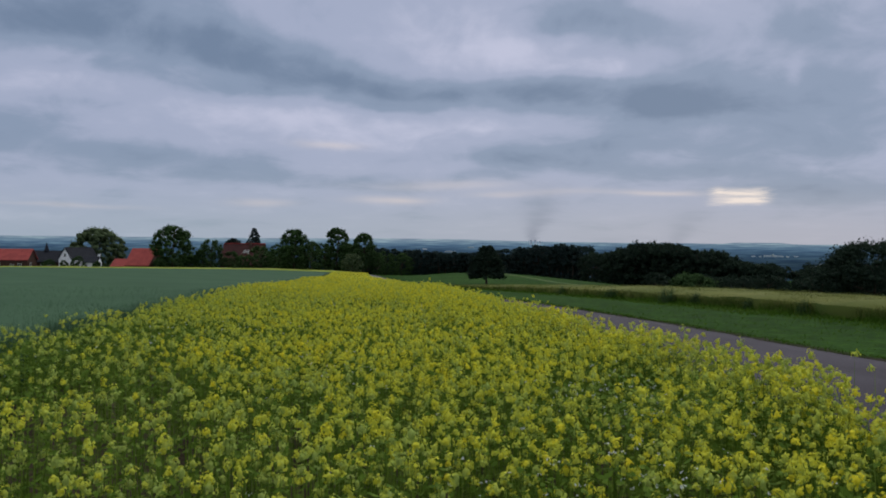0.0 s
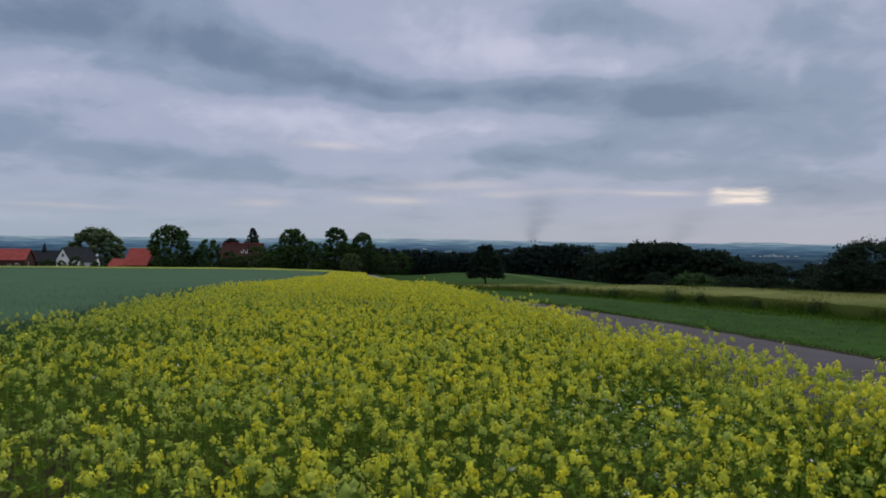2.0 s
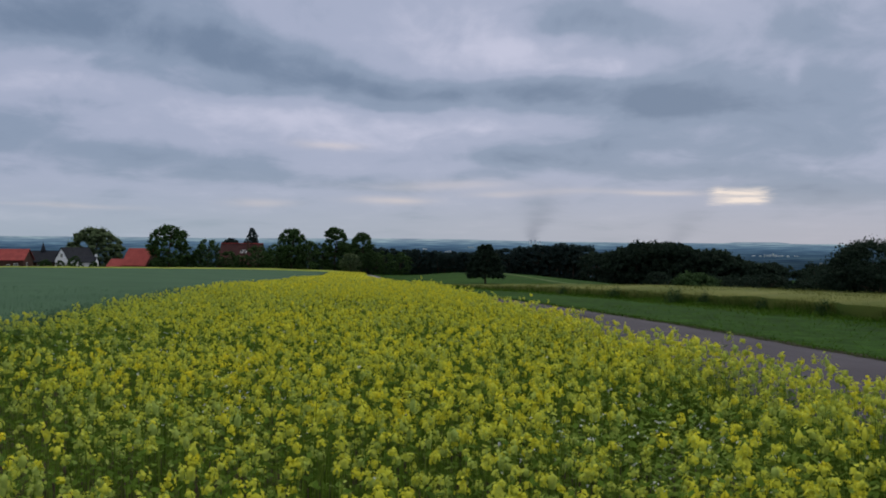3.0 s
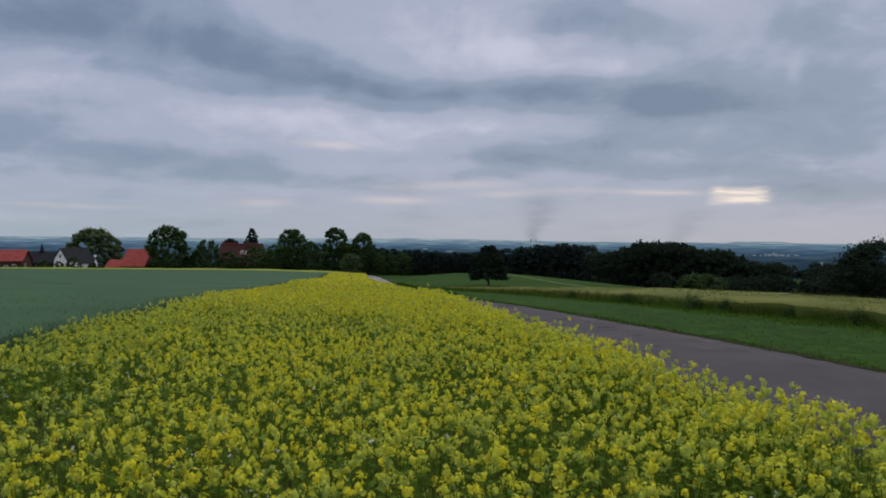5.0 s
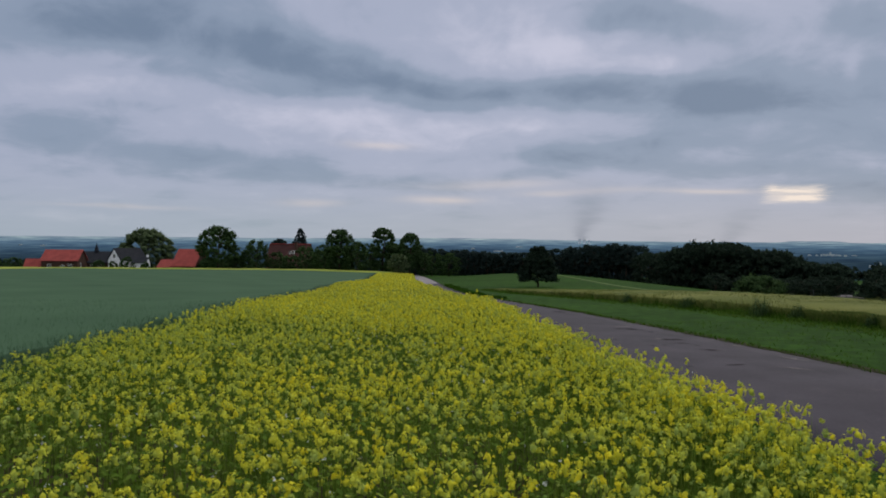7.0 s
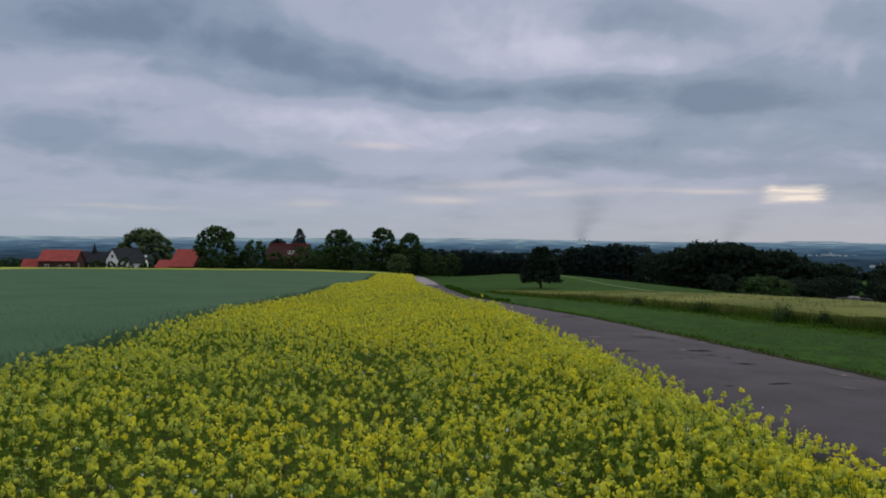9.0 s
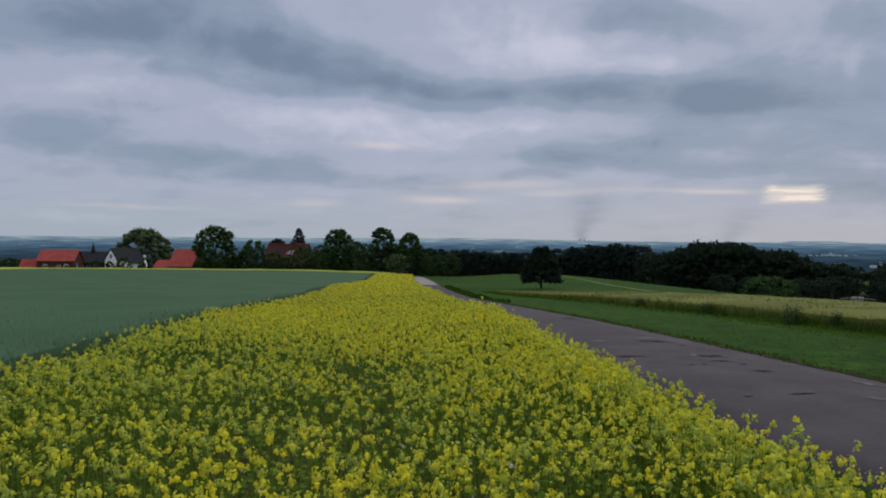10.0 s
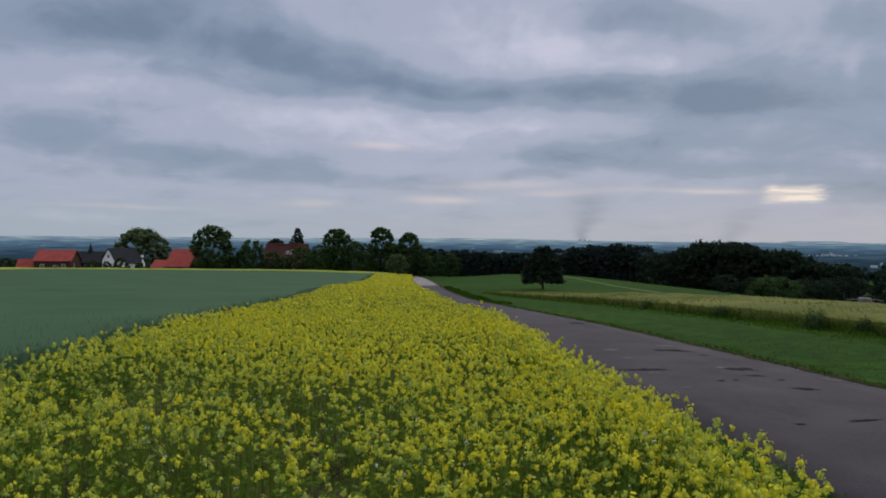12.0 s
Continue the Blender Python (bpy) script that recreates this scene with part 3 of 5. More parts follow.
green_q, green_t = [], []
# thin places with few flowers
GAPS = ((0.1, 8.2, 0.35, 0.5), (0.7, 7.9, 0.3, 0.4), (-0.5, 19.6, 0.35, 0.8), (-0.8, 18.3, 0.4, 0.7), (-0.9, 6.6, 0.3, 0.4), (1.3, 13.2, 0.4, 0.5), (-2.4, 10.8, 0.4, 0.5), (-1.8, 15.0, 0.35, 0.5), (-0.4, 17.0, 0.3, 0.6), (1.4, 16.8, 0.25, 0.45))
# stretch, heads a square metre, flowers on a head, flower size, head size, leaves a head
for y0, y1, per, flowers, fs, grow, per_leaf in (
        (-12.0, 1.5, 70, 0, 0.02, 1.55, 1), (1.5, 9.0, 150, 15, 0.0073, 0.98, 4), (9.0, 20.0, 175, 9, 0.0083, 0.98, 3), (20.0, 32.0, 150, 3, 0.0120, 1.08, 1),
        (32.0, 50.0, 88, 0, 0.026, 1.45, 1), (50.0, 95.0, 34, 0, 0.05, 2.2, 1), (95.0, 190.0, 12, 0, 0.09, 3.2, 1)):
    x, y = scatter(y0, y1, per, STRIP_L, STRIP_R, RNG)
    if 2 < y1 < 40:  # the plants stand closest along the road
        more = int((y1 - y0) * 0.5 * 400)
        ey = RNG.uniform(y0, y1, more)
        x, y = np.concatenate([x, edge(STRIP_R, ey) + 0.08 - 0.55 * RNG.uniform(0, 1, more) ** 1.3]), np.concatenate([y, ey])
    n = len(x)
    patch = 0.65 * waves(x, y, 1.0, 11) + 0.6 * waves(x, y, 2.6, 12)
    keep = RNG.uniform(-1.2, 1.0, n) < 1.15 * patch + 0.72 - 0.12 * np.interp(y, [9, 14], [1, 0]) - 0.32 * np.interp(y, [9.5, 11, 13.5, 15], [0, 1, 1, 0]) * np.clip((1.6 - x) / 1.5, 0, 1) + 0.8 * np.exp(-(edge(STRIP_R, y) - x) / 0.4) - 1.5 * np.exp(-((x - 2.3) / 0.45) ** 2 - ((y - 7.2) / 0.7) ** 2) - 1.1 * np.exp(-((x - 1.8) / 0.8) ** 2 - ((y - 4.7) / 0.6) ** 2) - 1.35 * np.clip((-0.3 - x) / 2.2, 0, 1) * np.interp(y, [5, 9, 12.5, 15, 22], [0.15, 0.9, 0.95, 0.45, 0]) - sum(1.05 * np.exp(-((x - gx_) / gw) ** 2 - ((y - gy_) / gd) ** 2) for gx_, gy_, gw, gd in GAPS)
    x, y, patch = x[keep], y[keep], patch[keep]
    boost = np.zeros(len(x))
    if 2 < y1 < 40:  # a few taller plants stand out along the road
        more = int((y1 - y0) * 14)
        ey = RNG.uniform(y0, y1, more)
        x, y = np.concatenate([x, edge(STRIP_R, ey) + RNG.uniform(-0.40, 0.10, more)]), np.concatenate([y, ey])
        patch, boost = np.concatenate([patch, np.zeros(more)]), np.concatenate([boost, RNG.uniform(0.02, 0.15, more)])
    n = len(x)
    rim_r, rim_l = np.exp(-np.maximum(0, edge(STRIP_R, y) - x) / 0.22), np.exp(-np.maximum(0, x - edge(STRIP_L, y)) / 0.45)
    rim = np.maximum(rim_r, rim_l)
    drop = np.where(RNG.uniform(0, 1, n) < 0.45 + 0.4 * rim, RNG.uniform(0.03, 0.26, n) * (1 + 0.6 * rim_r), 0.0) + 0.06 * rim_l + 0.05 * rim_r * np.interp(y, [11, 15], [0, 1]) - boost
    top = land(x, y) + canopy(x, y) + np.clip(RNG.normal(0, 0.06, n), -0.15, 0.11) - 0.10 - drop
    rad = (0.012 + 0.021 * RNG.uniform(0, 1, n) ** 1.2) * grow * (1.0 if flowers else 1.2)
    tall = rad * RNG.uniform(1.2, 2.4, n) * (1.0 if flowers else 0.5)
    # low-set heads take a greener, deeper tone, partly painted shade
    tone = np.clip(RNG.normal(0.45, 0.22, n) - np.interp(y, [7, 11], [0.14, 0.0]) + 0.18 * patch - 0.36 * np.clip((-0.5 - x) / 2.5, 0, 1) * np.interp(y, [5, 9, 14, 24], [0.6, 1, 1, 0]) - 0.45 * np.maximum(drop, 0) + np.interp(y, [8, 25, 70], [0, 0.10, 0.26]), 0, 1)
    if flowers:
        q, head = racemes(x, y, top, rad * 1.12, tall * 1.05, flowers, fs, RNG)
        bloom_q.append(q)
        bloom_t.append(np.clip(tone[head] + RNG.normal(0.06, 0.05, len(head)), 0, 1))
        bloom_m.append(np.zeros(len(q), int))
    shrink = 0.66 if flowers > 4 else 0.8 if flowers else 1.0
    core_v.append(cores(x, y, top, rad * shrink, tall * shrink, RNG))
    # head undersides: greener buds, and shade put into the tone
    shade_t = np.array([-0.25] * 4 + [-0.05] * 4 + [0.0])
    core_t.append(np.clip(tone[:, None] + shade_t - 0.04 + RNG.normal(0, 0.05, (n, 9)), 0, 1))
    # stalks and leaves below the heads
    g = land(x, y)
    if y1 < 60:
        i = np.arange(n) if y1 < 25 else np.arange(0, n, 2)
        sx, sy = x[i] + RNG.normal(0, 0.02, len(i)), y[i] + RNG.normal(0, 0.02, len(i))
        green_q.append(blades(sx, sy, g[i] + 0.25, (top - g)[i] - 0.25, np.full(len(i), 0.006 * grow), RNG.uniform(0, 0.08, len(i)), RNG))
        green_t.append(np.tile(RNG.uniform(0.3, 0.9, len(i)), 2))
    if 2 < y1 < 21:
        k = n // 2
        i = RNG.integers(0, n, k)
        sx, sy = x[i] + RNG.normal(0, 0.04, k), y[i] + RNG.normal(0, 0.04, k)
        green_q.append(blades(sx, sy, g[i] + 0.3, (top - g)[i] * RNG.uniform(0.70, 0.98, k) - 0.3, np.full(k, 0.006), RNG.uniform(0.05, 0.28, k), RNG))
        green_t.append(np.tile(RNG.uniform(0.4, 1.0, k), 2))
    i = np.repeat(np.arange(n), per_leaf)
    c = np.stack([x[i] + RNG.normal(0, 0.05 * grow, len(i)), y[i] + RNG.normal(0, 0.05 * grow, len(i)), g[i] + (top - g)[i] * RNG.uniform(0.45, 0.97, len(i))], -1)
    green_q.append(leaves(c, RNG.uniform(0.022, 0.060, len(i)) * grow, 0.9, RNG))
    green_t.append(np.clip(RNG.normal(0.6, 0.22, len(i)), 0, 1))
    # the weedy gap, full of leaves
    if y0 < 8 < y1 + 1 and y1 > 2:
        k = 5200
        wx, wy_ = RNG.normal(2.5, 0.5, k), RNG.normal(7.1, 0.7, k)
        c = np.stack([wx, wy_, land(wx, wy_) + RNG.uniform(0.25, 0.95, k)], -1)
        green_q.append(leaves(c, RNG.uniform(0.02, 0.05, k), 0.8, RNG))
        green_t.append(np.clip(RNG.normal(0.75, 0.2, k), 0, 1))
    # leaves and bare stalks down the open sides of the strip
    if 2 < y1 < 40:
        more = int((y1 - y0) * (620 if y1 < 25 else 300))
        ey = RNG.uniform(y0, y1, more)
        ex = edge(STRIP_R, ey) + 0.06 - 0.45 * RNG.uniform(0, 1, more)
        eh = 0.92 - 0.45 * np.exp(-(edge(STRIP_R, ey) - ex) / 0.15)
        c = np.stack([ex, ey, land(ex, ey) + eh * RNG.uniform(0.1, 1.0, more)], -1)
        green_q.append(leaves(c, RNG.uniform(0.03, 0.08, more), 0.9, RNG))
        green_t.append(np.clip(RNG.normal(0.5, 0.22, more), 0, 1))
        ex, ey = edge(STRIP_L, ey) - 0.10 + 0.5 * RNG.uniform(0, 1, more), ey
        c = np.stack([ex, ey, land(ex, ey) + 0.75 * RNG.uniform(0.1, 1.0, more)], -1)
        green_q.append(leaves(c, RNG.uniform(0.05, 0.12, more), 0.7, RNG))
        green_t.append(np.clip(RNG.normal(0.4, 0.22, more), 0, 1))
    # side buds and lower pale heads
    if 2 < y1 < 21:
        n = n // 5
        i = RNG.integers(0, len(x), n)
        bx, by = x[i] + RNG.normal(0, 0.05, n), y[i] + RNG.normal(0, 0.05, n)
        q, head = racemes(bx, by, top[i] - RNG.uniform(0.02, 0.22, n), np.full(n, 0.012), np.full(n, 0.018), 4, 0.008, RNG)
        bloom_q.append(q)
        bloom_t.append(RNG.uniform(0, 1, n)[head])
        bloom_m.append(np.where(RNG.uniform(0, 1, n) < 0.07, 2, 1)[head])
# small white-flowered weeds in the thin places
for wx0, wy0, sx0, sy0, k in ((2.3, 7.2, 0.40, 0.55, 150), (1.7, 4.8, 0.4, 0.45, 110), (0.1, 8.2, 0.4, 0.5, 60), (-1.6, 11.5, 0.7, 1.6, 120), (-0.6, 18.6, 0.5, 1.0, 60), (0.9, 14.5, 0.9, 1.5, 60)):
    bx, by_ = RNG.normal(wx0, sx0, k), RNG.normal(wy0, sy0, k)
    q, head = racemes(bx, by_, land(bx, by_) + RNG.uniform(0.65, 0.95, k), np.full(k, 0.013), np.full(k, 0.010), 4, 0.0042, RNG)
    bloom_q.append(q)
    bloom_t.append(RNG.uniform(0.2, 1, k)[head])
    bloom_m.append(np.full(len(head), 2))
# leaves at every height between the stalks
for y0, y1, per in ((1.5, 12.0, 330), (12.0, 22.0, 260)):
    ux, uy = scatter(y0, y1, per, STRIP_L, STRIP_R, RNG)
    c = np.stack([ux, uy, land(ux, uy) + RNG.uniform(0.30, 0.86, len(ux))], -1)
    green_q.append(leaves(c, RNG.uniform(0.03, 0.075, len(ux)), 0.8, RNG))
    green_t.append(np.clip(RNG.normal(0.45, 0.25, len(ux)), 0, 1))
# broad low leaves that cover the soil
lx, ly = scatter(-12.0, 32.0, 90, STRIP_L, STRIP_R, RNG)
green_q.append(leaves(np.stack([lx, ly, land(lx, ly) + RNG.uniform(0.10, 0.5, len(lx))], -1), RNG.uniform(0.06, 0.12, len(lx)), 0.3, RNG))
green_t.append(np.clip(RNG.normal(0.35, 0.2, len(lx)), 0, 1))
bq = np.concatenate(bloom_q)
part("blossom", quad_mesh("blossom", bq, [M_PETAL, M_BUD, M_WHITE], np.concatenate(bloom_t), np.concatenate(bloom_m)), strip, "yellow four-petalled rape blossoms and green buds")["kind"] = "stuff"
cv = np.concatenate(core_v)
cf = np.array([(k, (k + 1) % 4, 4 + (k + 1) % 4, 4 + k) for k in range(4)] + [(4, 5, 6, 8), (6, 7, 4, 8)])
cf = (cf[None] + (np.arange(len(cv)) * 9)[:, None, None]).reshape(-1, 4)
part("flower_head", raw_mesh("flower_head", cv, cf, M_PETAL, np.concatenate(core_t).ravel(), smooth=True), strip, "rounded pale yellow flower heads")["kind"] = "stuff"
gq = np.concatenate(green_q)
part("stem", quad_mesh("stem", gq, M_STEM, np.concatenate(green_t)), strip, "green stalks and narrow leaves")["kind"] = "stuff"


# ---- cereal fields ----
def field_sheet(name, ys, left, right, nx, h, mat, seed, amp, sink=0.12, base_tone=0.45, edge_tone=0.0, swell=0.0, shoulder=0.0):
    """The closed lower layer of a cereal field, a little under its tips, with its edges going down to the ground."""
    s = np.linspace(0, 1, nx) ** 2
    y2, s2 = np.meshgrid(ys, s, indexing="ij")
    x2 = right[:, None] * (1 - s2) + left[:, None] * s2
    inside = np.clip(np.abs(x2 - right[:, None]) / 1.3, 0, 1)
    z2 = land(x2, y2) + (h if np.isscalar(h) else h[:, None]) * (1 - shoulder * (1 - inside) ** 2) - sink + swell * np.clip(np.abs(x2 - right[:, None]) / 8, 0, 1) + amp * waves(x2, y2, 2.1, seed)
    x2 = np.concatenate([x2[:, :1] + 0.02, x2], 1)
    z2 = np.concatenate([land(x2[:, 0], ys)[:, None] + 0.01, z2], 1)
    y2 = np.concatenate([y2[:, :1], y2], 1)
    tone = np.clip(base_tone + 0.2 * waves(x2, y2, 0.7, seed + 1), 0, 1)
    # open side darker: shade put into the tone, plus barley's greener foot
    tone[:, :2] = edge_tone if np.isscalar(edge_tone) else edge_tone[:, None]
    return raw_mesh(name, np.stack([x2, y2, z2], -1), grid_faces(*x2.shape), mat, tone.ravel(), smooth=True)


wy = np.concatenate([np.arange(-20, 40, 0.6), np.arange(40, 100, 2.0), np.arange(100, 199, 4.0)])
wheat = tagged(new("wheat_field", field_sheet("wheat_field", wy, np.full(len(wy), -260.0), edge(STRIP_L, wy) - 0.85 + 0.14 * waves(wy, wy * 0, 1.4, 27), 60, 0.72, M_WHEAT, 21, 0.015, 0.05)), "even field of unripe blue-green wheat", "crop", kind="stuff")
wq, wt = [], []
for y0, y1, depth, per, w, hh in ((4, 20, 12, 95, 0.009, 1.0), (20, 32, 14, 28, 0.014, 1.0)):
    n = int((y1 - y0) * depth * per)
    y = RNG.uniform(y0, y1, n)
    x = edge(STRIP_L, y) - 0.7 - depth * RNG.uniform(0, 1, n) ** 1.5
    near = np.exp(-(edge(STRIP_L, y) - 0.5 - x) / 0.8)
    h = 0.68 + 0.012 * waves(x, y, 1.7, 22) + RNG.normal(0, 0.02, n) + 0.03 * near
    wq.append(blades(x, y, land(x, y) + 0.25, h - 0.22, np.full(n, w), RNG.uniform(0.05, 0.3, n), RNG))
    wt.append(np.tile(np.clip(RNG.normal(1.0, 0.2, n), 0, 1), 2))
n = 13000  # ragged grassy edge of the wheat
y = RNG.uniform(4, 45, n)
x = edge(STRIP_L, y) - 0.30 - 0.75 * RNG.uniform(0, 1, n)
h = (0.30 + 0.42 * np.clip((edge(STRIP_L, y) - 0.3 - x) / 0.6, 0, 1)) * RNG.uniform(0.6, 1.12, n)
wq.append(blades(x, y, land(x, y) + 0.0, h, np.full(n, 0.02), RNG.uniform(0.1, 0.5, n), RNG))
wt.append(np.tile(np.clip(RNG.normal(0.5, 0.3, n), 0, 1), 2))
part("stalk", quad_mesh("stalk", np.concatenate(wq), M_WHEAT, np.concatenate(wt)), wheat)["kind"] = "stuff"

# a second yellow field shows as a thin line beyond the wheat
fx = np.arange(-300, -20, 3.0)
far_v = []
for k, (dy, up) in enumerate(((0.0, 0.02), (0.1, 0.80), (9.0, 0.92), (18.0, 0.8))):
    y = 199.2 + dy - 0.02 * (fx + 24) * 0
    far_v.append(np.stack([fx, np.full_like(fx, y), land(fx, y) + up + 0.05 * waves(fx, np.full_like(fx, y), 0.8, 31)], -1))
far_v = np.stack(far_v, 0)
tagged(new("far_rapeseed_field", raw_mesh("far_rapeseed_field", far_v, grid_faces(4, len(fx)), M_PETAL, np.full(far_v.shape[0] * far_v.shape[1], 0.12))), "distant edge of a yellow rapeseed field beyond the wheat", "crop", kind="stuff")

by = np.arange(-20, 84, 0.7)
fade = np.interp(by, [42, 60, 84], [1.0, 0.86, 0.22])
barley = tagged(new("barley_field", field_sheet("barley_field", by, edge(CROP_L, by) + 45.0, edge(CROP_L, by) + 0.28 * waves(by, 0 * by, 1.3, 47) * fade, 40, 0.60 * fade, M_BARLEY, 41, 0.05, 0.03, 0.72, np.interp(by, [34, 56], [0.46, 0.60]) + 0.08 * waves(by, 0 * by, 2.3, 48), 0.02, 0.25)), "pale green ripening barley beside the grass verge", "crop", kind="stuff")
bq_, bt_ = [], []
for y0, y1, per, w in ((12, 40, 90, 0.013), (40, 84, 20, 0.035)):
    n = int((y1 - y0) * 9 * per)
    y = RNG.uniform(y0, y1, n)
    x = edge(CROP_L, y) - 0.15 + 9 * RNG.uniform(0, 1, n) ** 1.6
    h = (0.58 + 0.02 * np.clip((x - edge(CROP_L, y)) / 8, 0, 1) + 0.05 * waves(x, y, 1.5, 43) + RNG.normal(0, 0.03, n)) * (0.78 + 0.22 * np.clip((x - edge(CROP_L, y)) / 1.2, 0, 1)) * np.interp(y, [42, 60, 84], [1.0, 0.86, 0.22])
    bq_.append(blades(x, y, land(x, y) + 0.05, h, np.full(n, w), RNG.uniform(0.2, 0.9, n), RNG))
    bt_.append(np.concatenate([np.clip(RNG.normal(0.50, 0.12, n), 0, 1), np.clip(RNG.normal(0.68, 0.10, n), 0, 1)]))
part("stalk", quad_mesh("stalk", np.concatenate(bq_), M_BARLEY, np.concatenate(bt_)), barley)["kind"] = "stuff"

# grass verges on both sides of the road
vq, vt = [], []
for y0, y1, per, w in ((8, 24, 140, 0.013), (24, 42, 80, 0.02), (42, 84, 28, 0.035)):
    for a, b, share in ((ROAD_R, CROP_L, 1.0), (STRIP_R, ROAD_L, 0.6)):
        n = int((y1 - y0) * 6 * per * share)
        y = RNG.uniform(y0, y1, n)
        l, r = edge(a, y), edge(b, y)
        x = l + (r - l) * RNG.uniform(-0.02, 1.04, n)
        u = (x - l) / np.maximum(0.1, r - l)
        tall_ = (u > 0.72) | (u < 0.05) | (a is STRIP_R) | ((RNG.uniform(0, 1, n) < 0.18) & (y < 36))
        x, y, u, n = x[tall_], y[tall_], u[tall_], int(tall_.sum())
        h = (0.025 + 0.03 * np.abs(waves(x, y, 1.1, 51)) + ((0.10 + 0.16 * np.clip(waves(x, y, 1.9, 55), 0, 1)) * u ** 5 if a is ROAD_R else 0.02)) * RNG.uniform(0.6, 1.5, n)
        vq.append(blades(x, y, land(x, y) - 0.005, h, np.full(n, w), RNG.uniform(0.9, 2.2, n), RNG))
        vt.append(np.tile(np.clip(RNG.normal(0.7, 0.2, n) + 0.15 * waves(x, y, 0.8, 52), 0, 1), 2))
for y0, y1, per, w, tall0 in ((10, 30, 150, 0.014, 0.34), (30, 50, 110, 0.022, 0.32), (50, 84, 40, 0.035, 0.10)):
    n = int((y1 - y0) * per)
    y = RNG.uniform(y0, y1, n)
    x = edge(CROP_L, y) - 0.9 + 1.05 * RNG.uniform(0, 1, n) ** 0.6
    h = tall0 * RNG.uniform(0.4, 1.3, n) * (0.7 + 0.6 * np.clip(waves(x, y, 1.6, 57), -0.6, 1)) * np.clip((x - edge(CROP_L, y) + 1.0) / 0.8, 0.25, 1)
    vq.append(blades(x, y, land(x, y) - 0.005, h, np.full(n, w), RNG.uniform(0.2, 0.9, n), RNG))
    vt.append(np.tile(np.clip(RNG.normal(0.35, 0.3, n), 0, 1), 2))
for y0, y1, per, w in ((9, 26, 90, 0.014), (26, 48, 60, 0.024), (48, 80, 22, 0.04)):
    n = int((y1 - y0) * per)
    y = RNG.uniform(y0, y1, n)
    x = edge(ROAD_R, y) + 0.18 * waves(y, 0 * y, 2.2, 59) + RNG.normal(0.06, 0.10, n)
    vq.append(blades(x, y, land(x, y) - 0.005, RNG.uniform(0.03, 0.12, n), np.full(n, w), RNG.uniform(0.4, 1.5, n), RNG))
    vt.append(np.tile(np.clip(RNG.normal(0.45, 0.3, n), 0, 1), 2))
n = 3600
y = RNG.uniform(58, 104, n)
x = edge(ROAD_R, y) + 0.15 + 0.8 * RNG.uniform(0, 1, n) ** 1.3
vq.append(blades(x, y, land(x, y) - 0.01, RNG.uniform(0.06, 0.30, n) * (0.7 + 0.5 * np.clip(waves(x, y, 0.9, 58), -0.8, 1)), np.full(n, 0.06), RNG.uniform(0.2, 1.0, n), RNG))
vt.append(np.tile(np.clip(RNG.normal(0.0, 0.12, n), 0, 1), 2))
tagged(new("verge_grass", quad_mesh("verge_grass", np.concatenate(vq), M_GRASS, np.concatenate(vt))), "short green grass on the verges of the road", "grass", kind="stuff")


# ---- trees ----
def trunk_mesh(h, r, limbs, rng, spread):
    """A tapered trunk with limbs reaching into the crown."""
    V, Fc = [], []

    def tube(p, q, r0, r1):
        p, q = np.array(p, float), np.array(q, float)
        d = unit(q - p)
        s = unit(np.cross(d, [0.31, 0.77, 0.2]))
        u = np.cross(d, s)
        base = len(V)
        for pt, rr in ((p, r0), ((p + q) / 2 + s * r0 * 0.4, (r0 + r1) / 2), (q, r1)):
            for k in range(6):
                a = k * math.pi / 3
                V.append(pt + (s * math.cos(a) + u * math.sin(a)) * rr)
        for ring in range(2):
            for k in range(6):
                Fc.append((base + ring * 6 + k, base + ring * 6 + (k + 1) % 6, base + ring * 6 + 6 + (k + 1) % 6, base + ring * 6 + 6 + k))

    tube((0, 0, -0.3), (0, 0, h * 0.45), r, r * 0.7)
    tube((0, 0, h * 0.44), (0.05 * h, 0, h * 0.85), r * 0.7, r * 0.15)
    for k in range(limbs):
        a = 2 * math.pi * (k + rng.uniform(-0.2, 0.2)) / limbs
        z0 = h * rng.uniform(0.25, 0.55)
        tube((0, 0, z0), (math.cos(a) * spread * 0.7, math.sin(a) * spread * 0.7, z0 + h * rng.uniform(0.15, 0.35)), r * 0.45, r * 0.1)
    return raw_mesh("trunk", np.array(V), np.array(Fc), M_BARK)


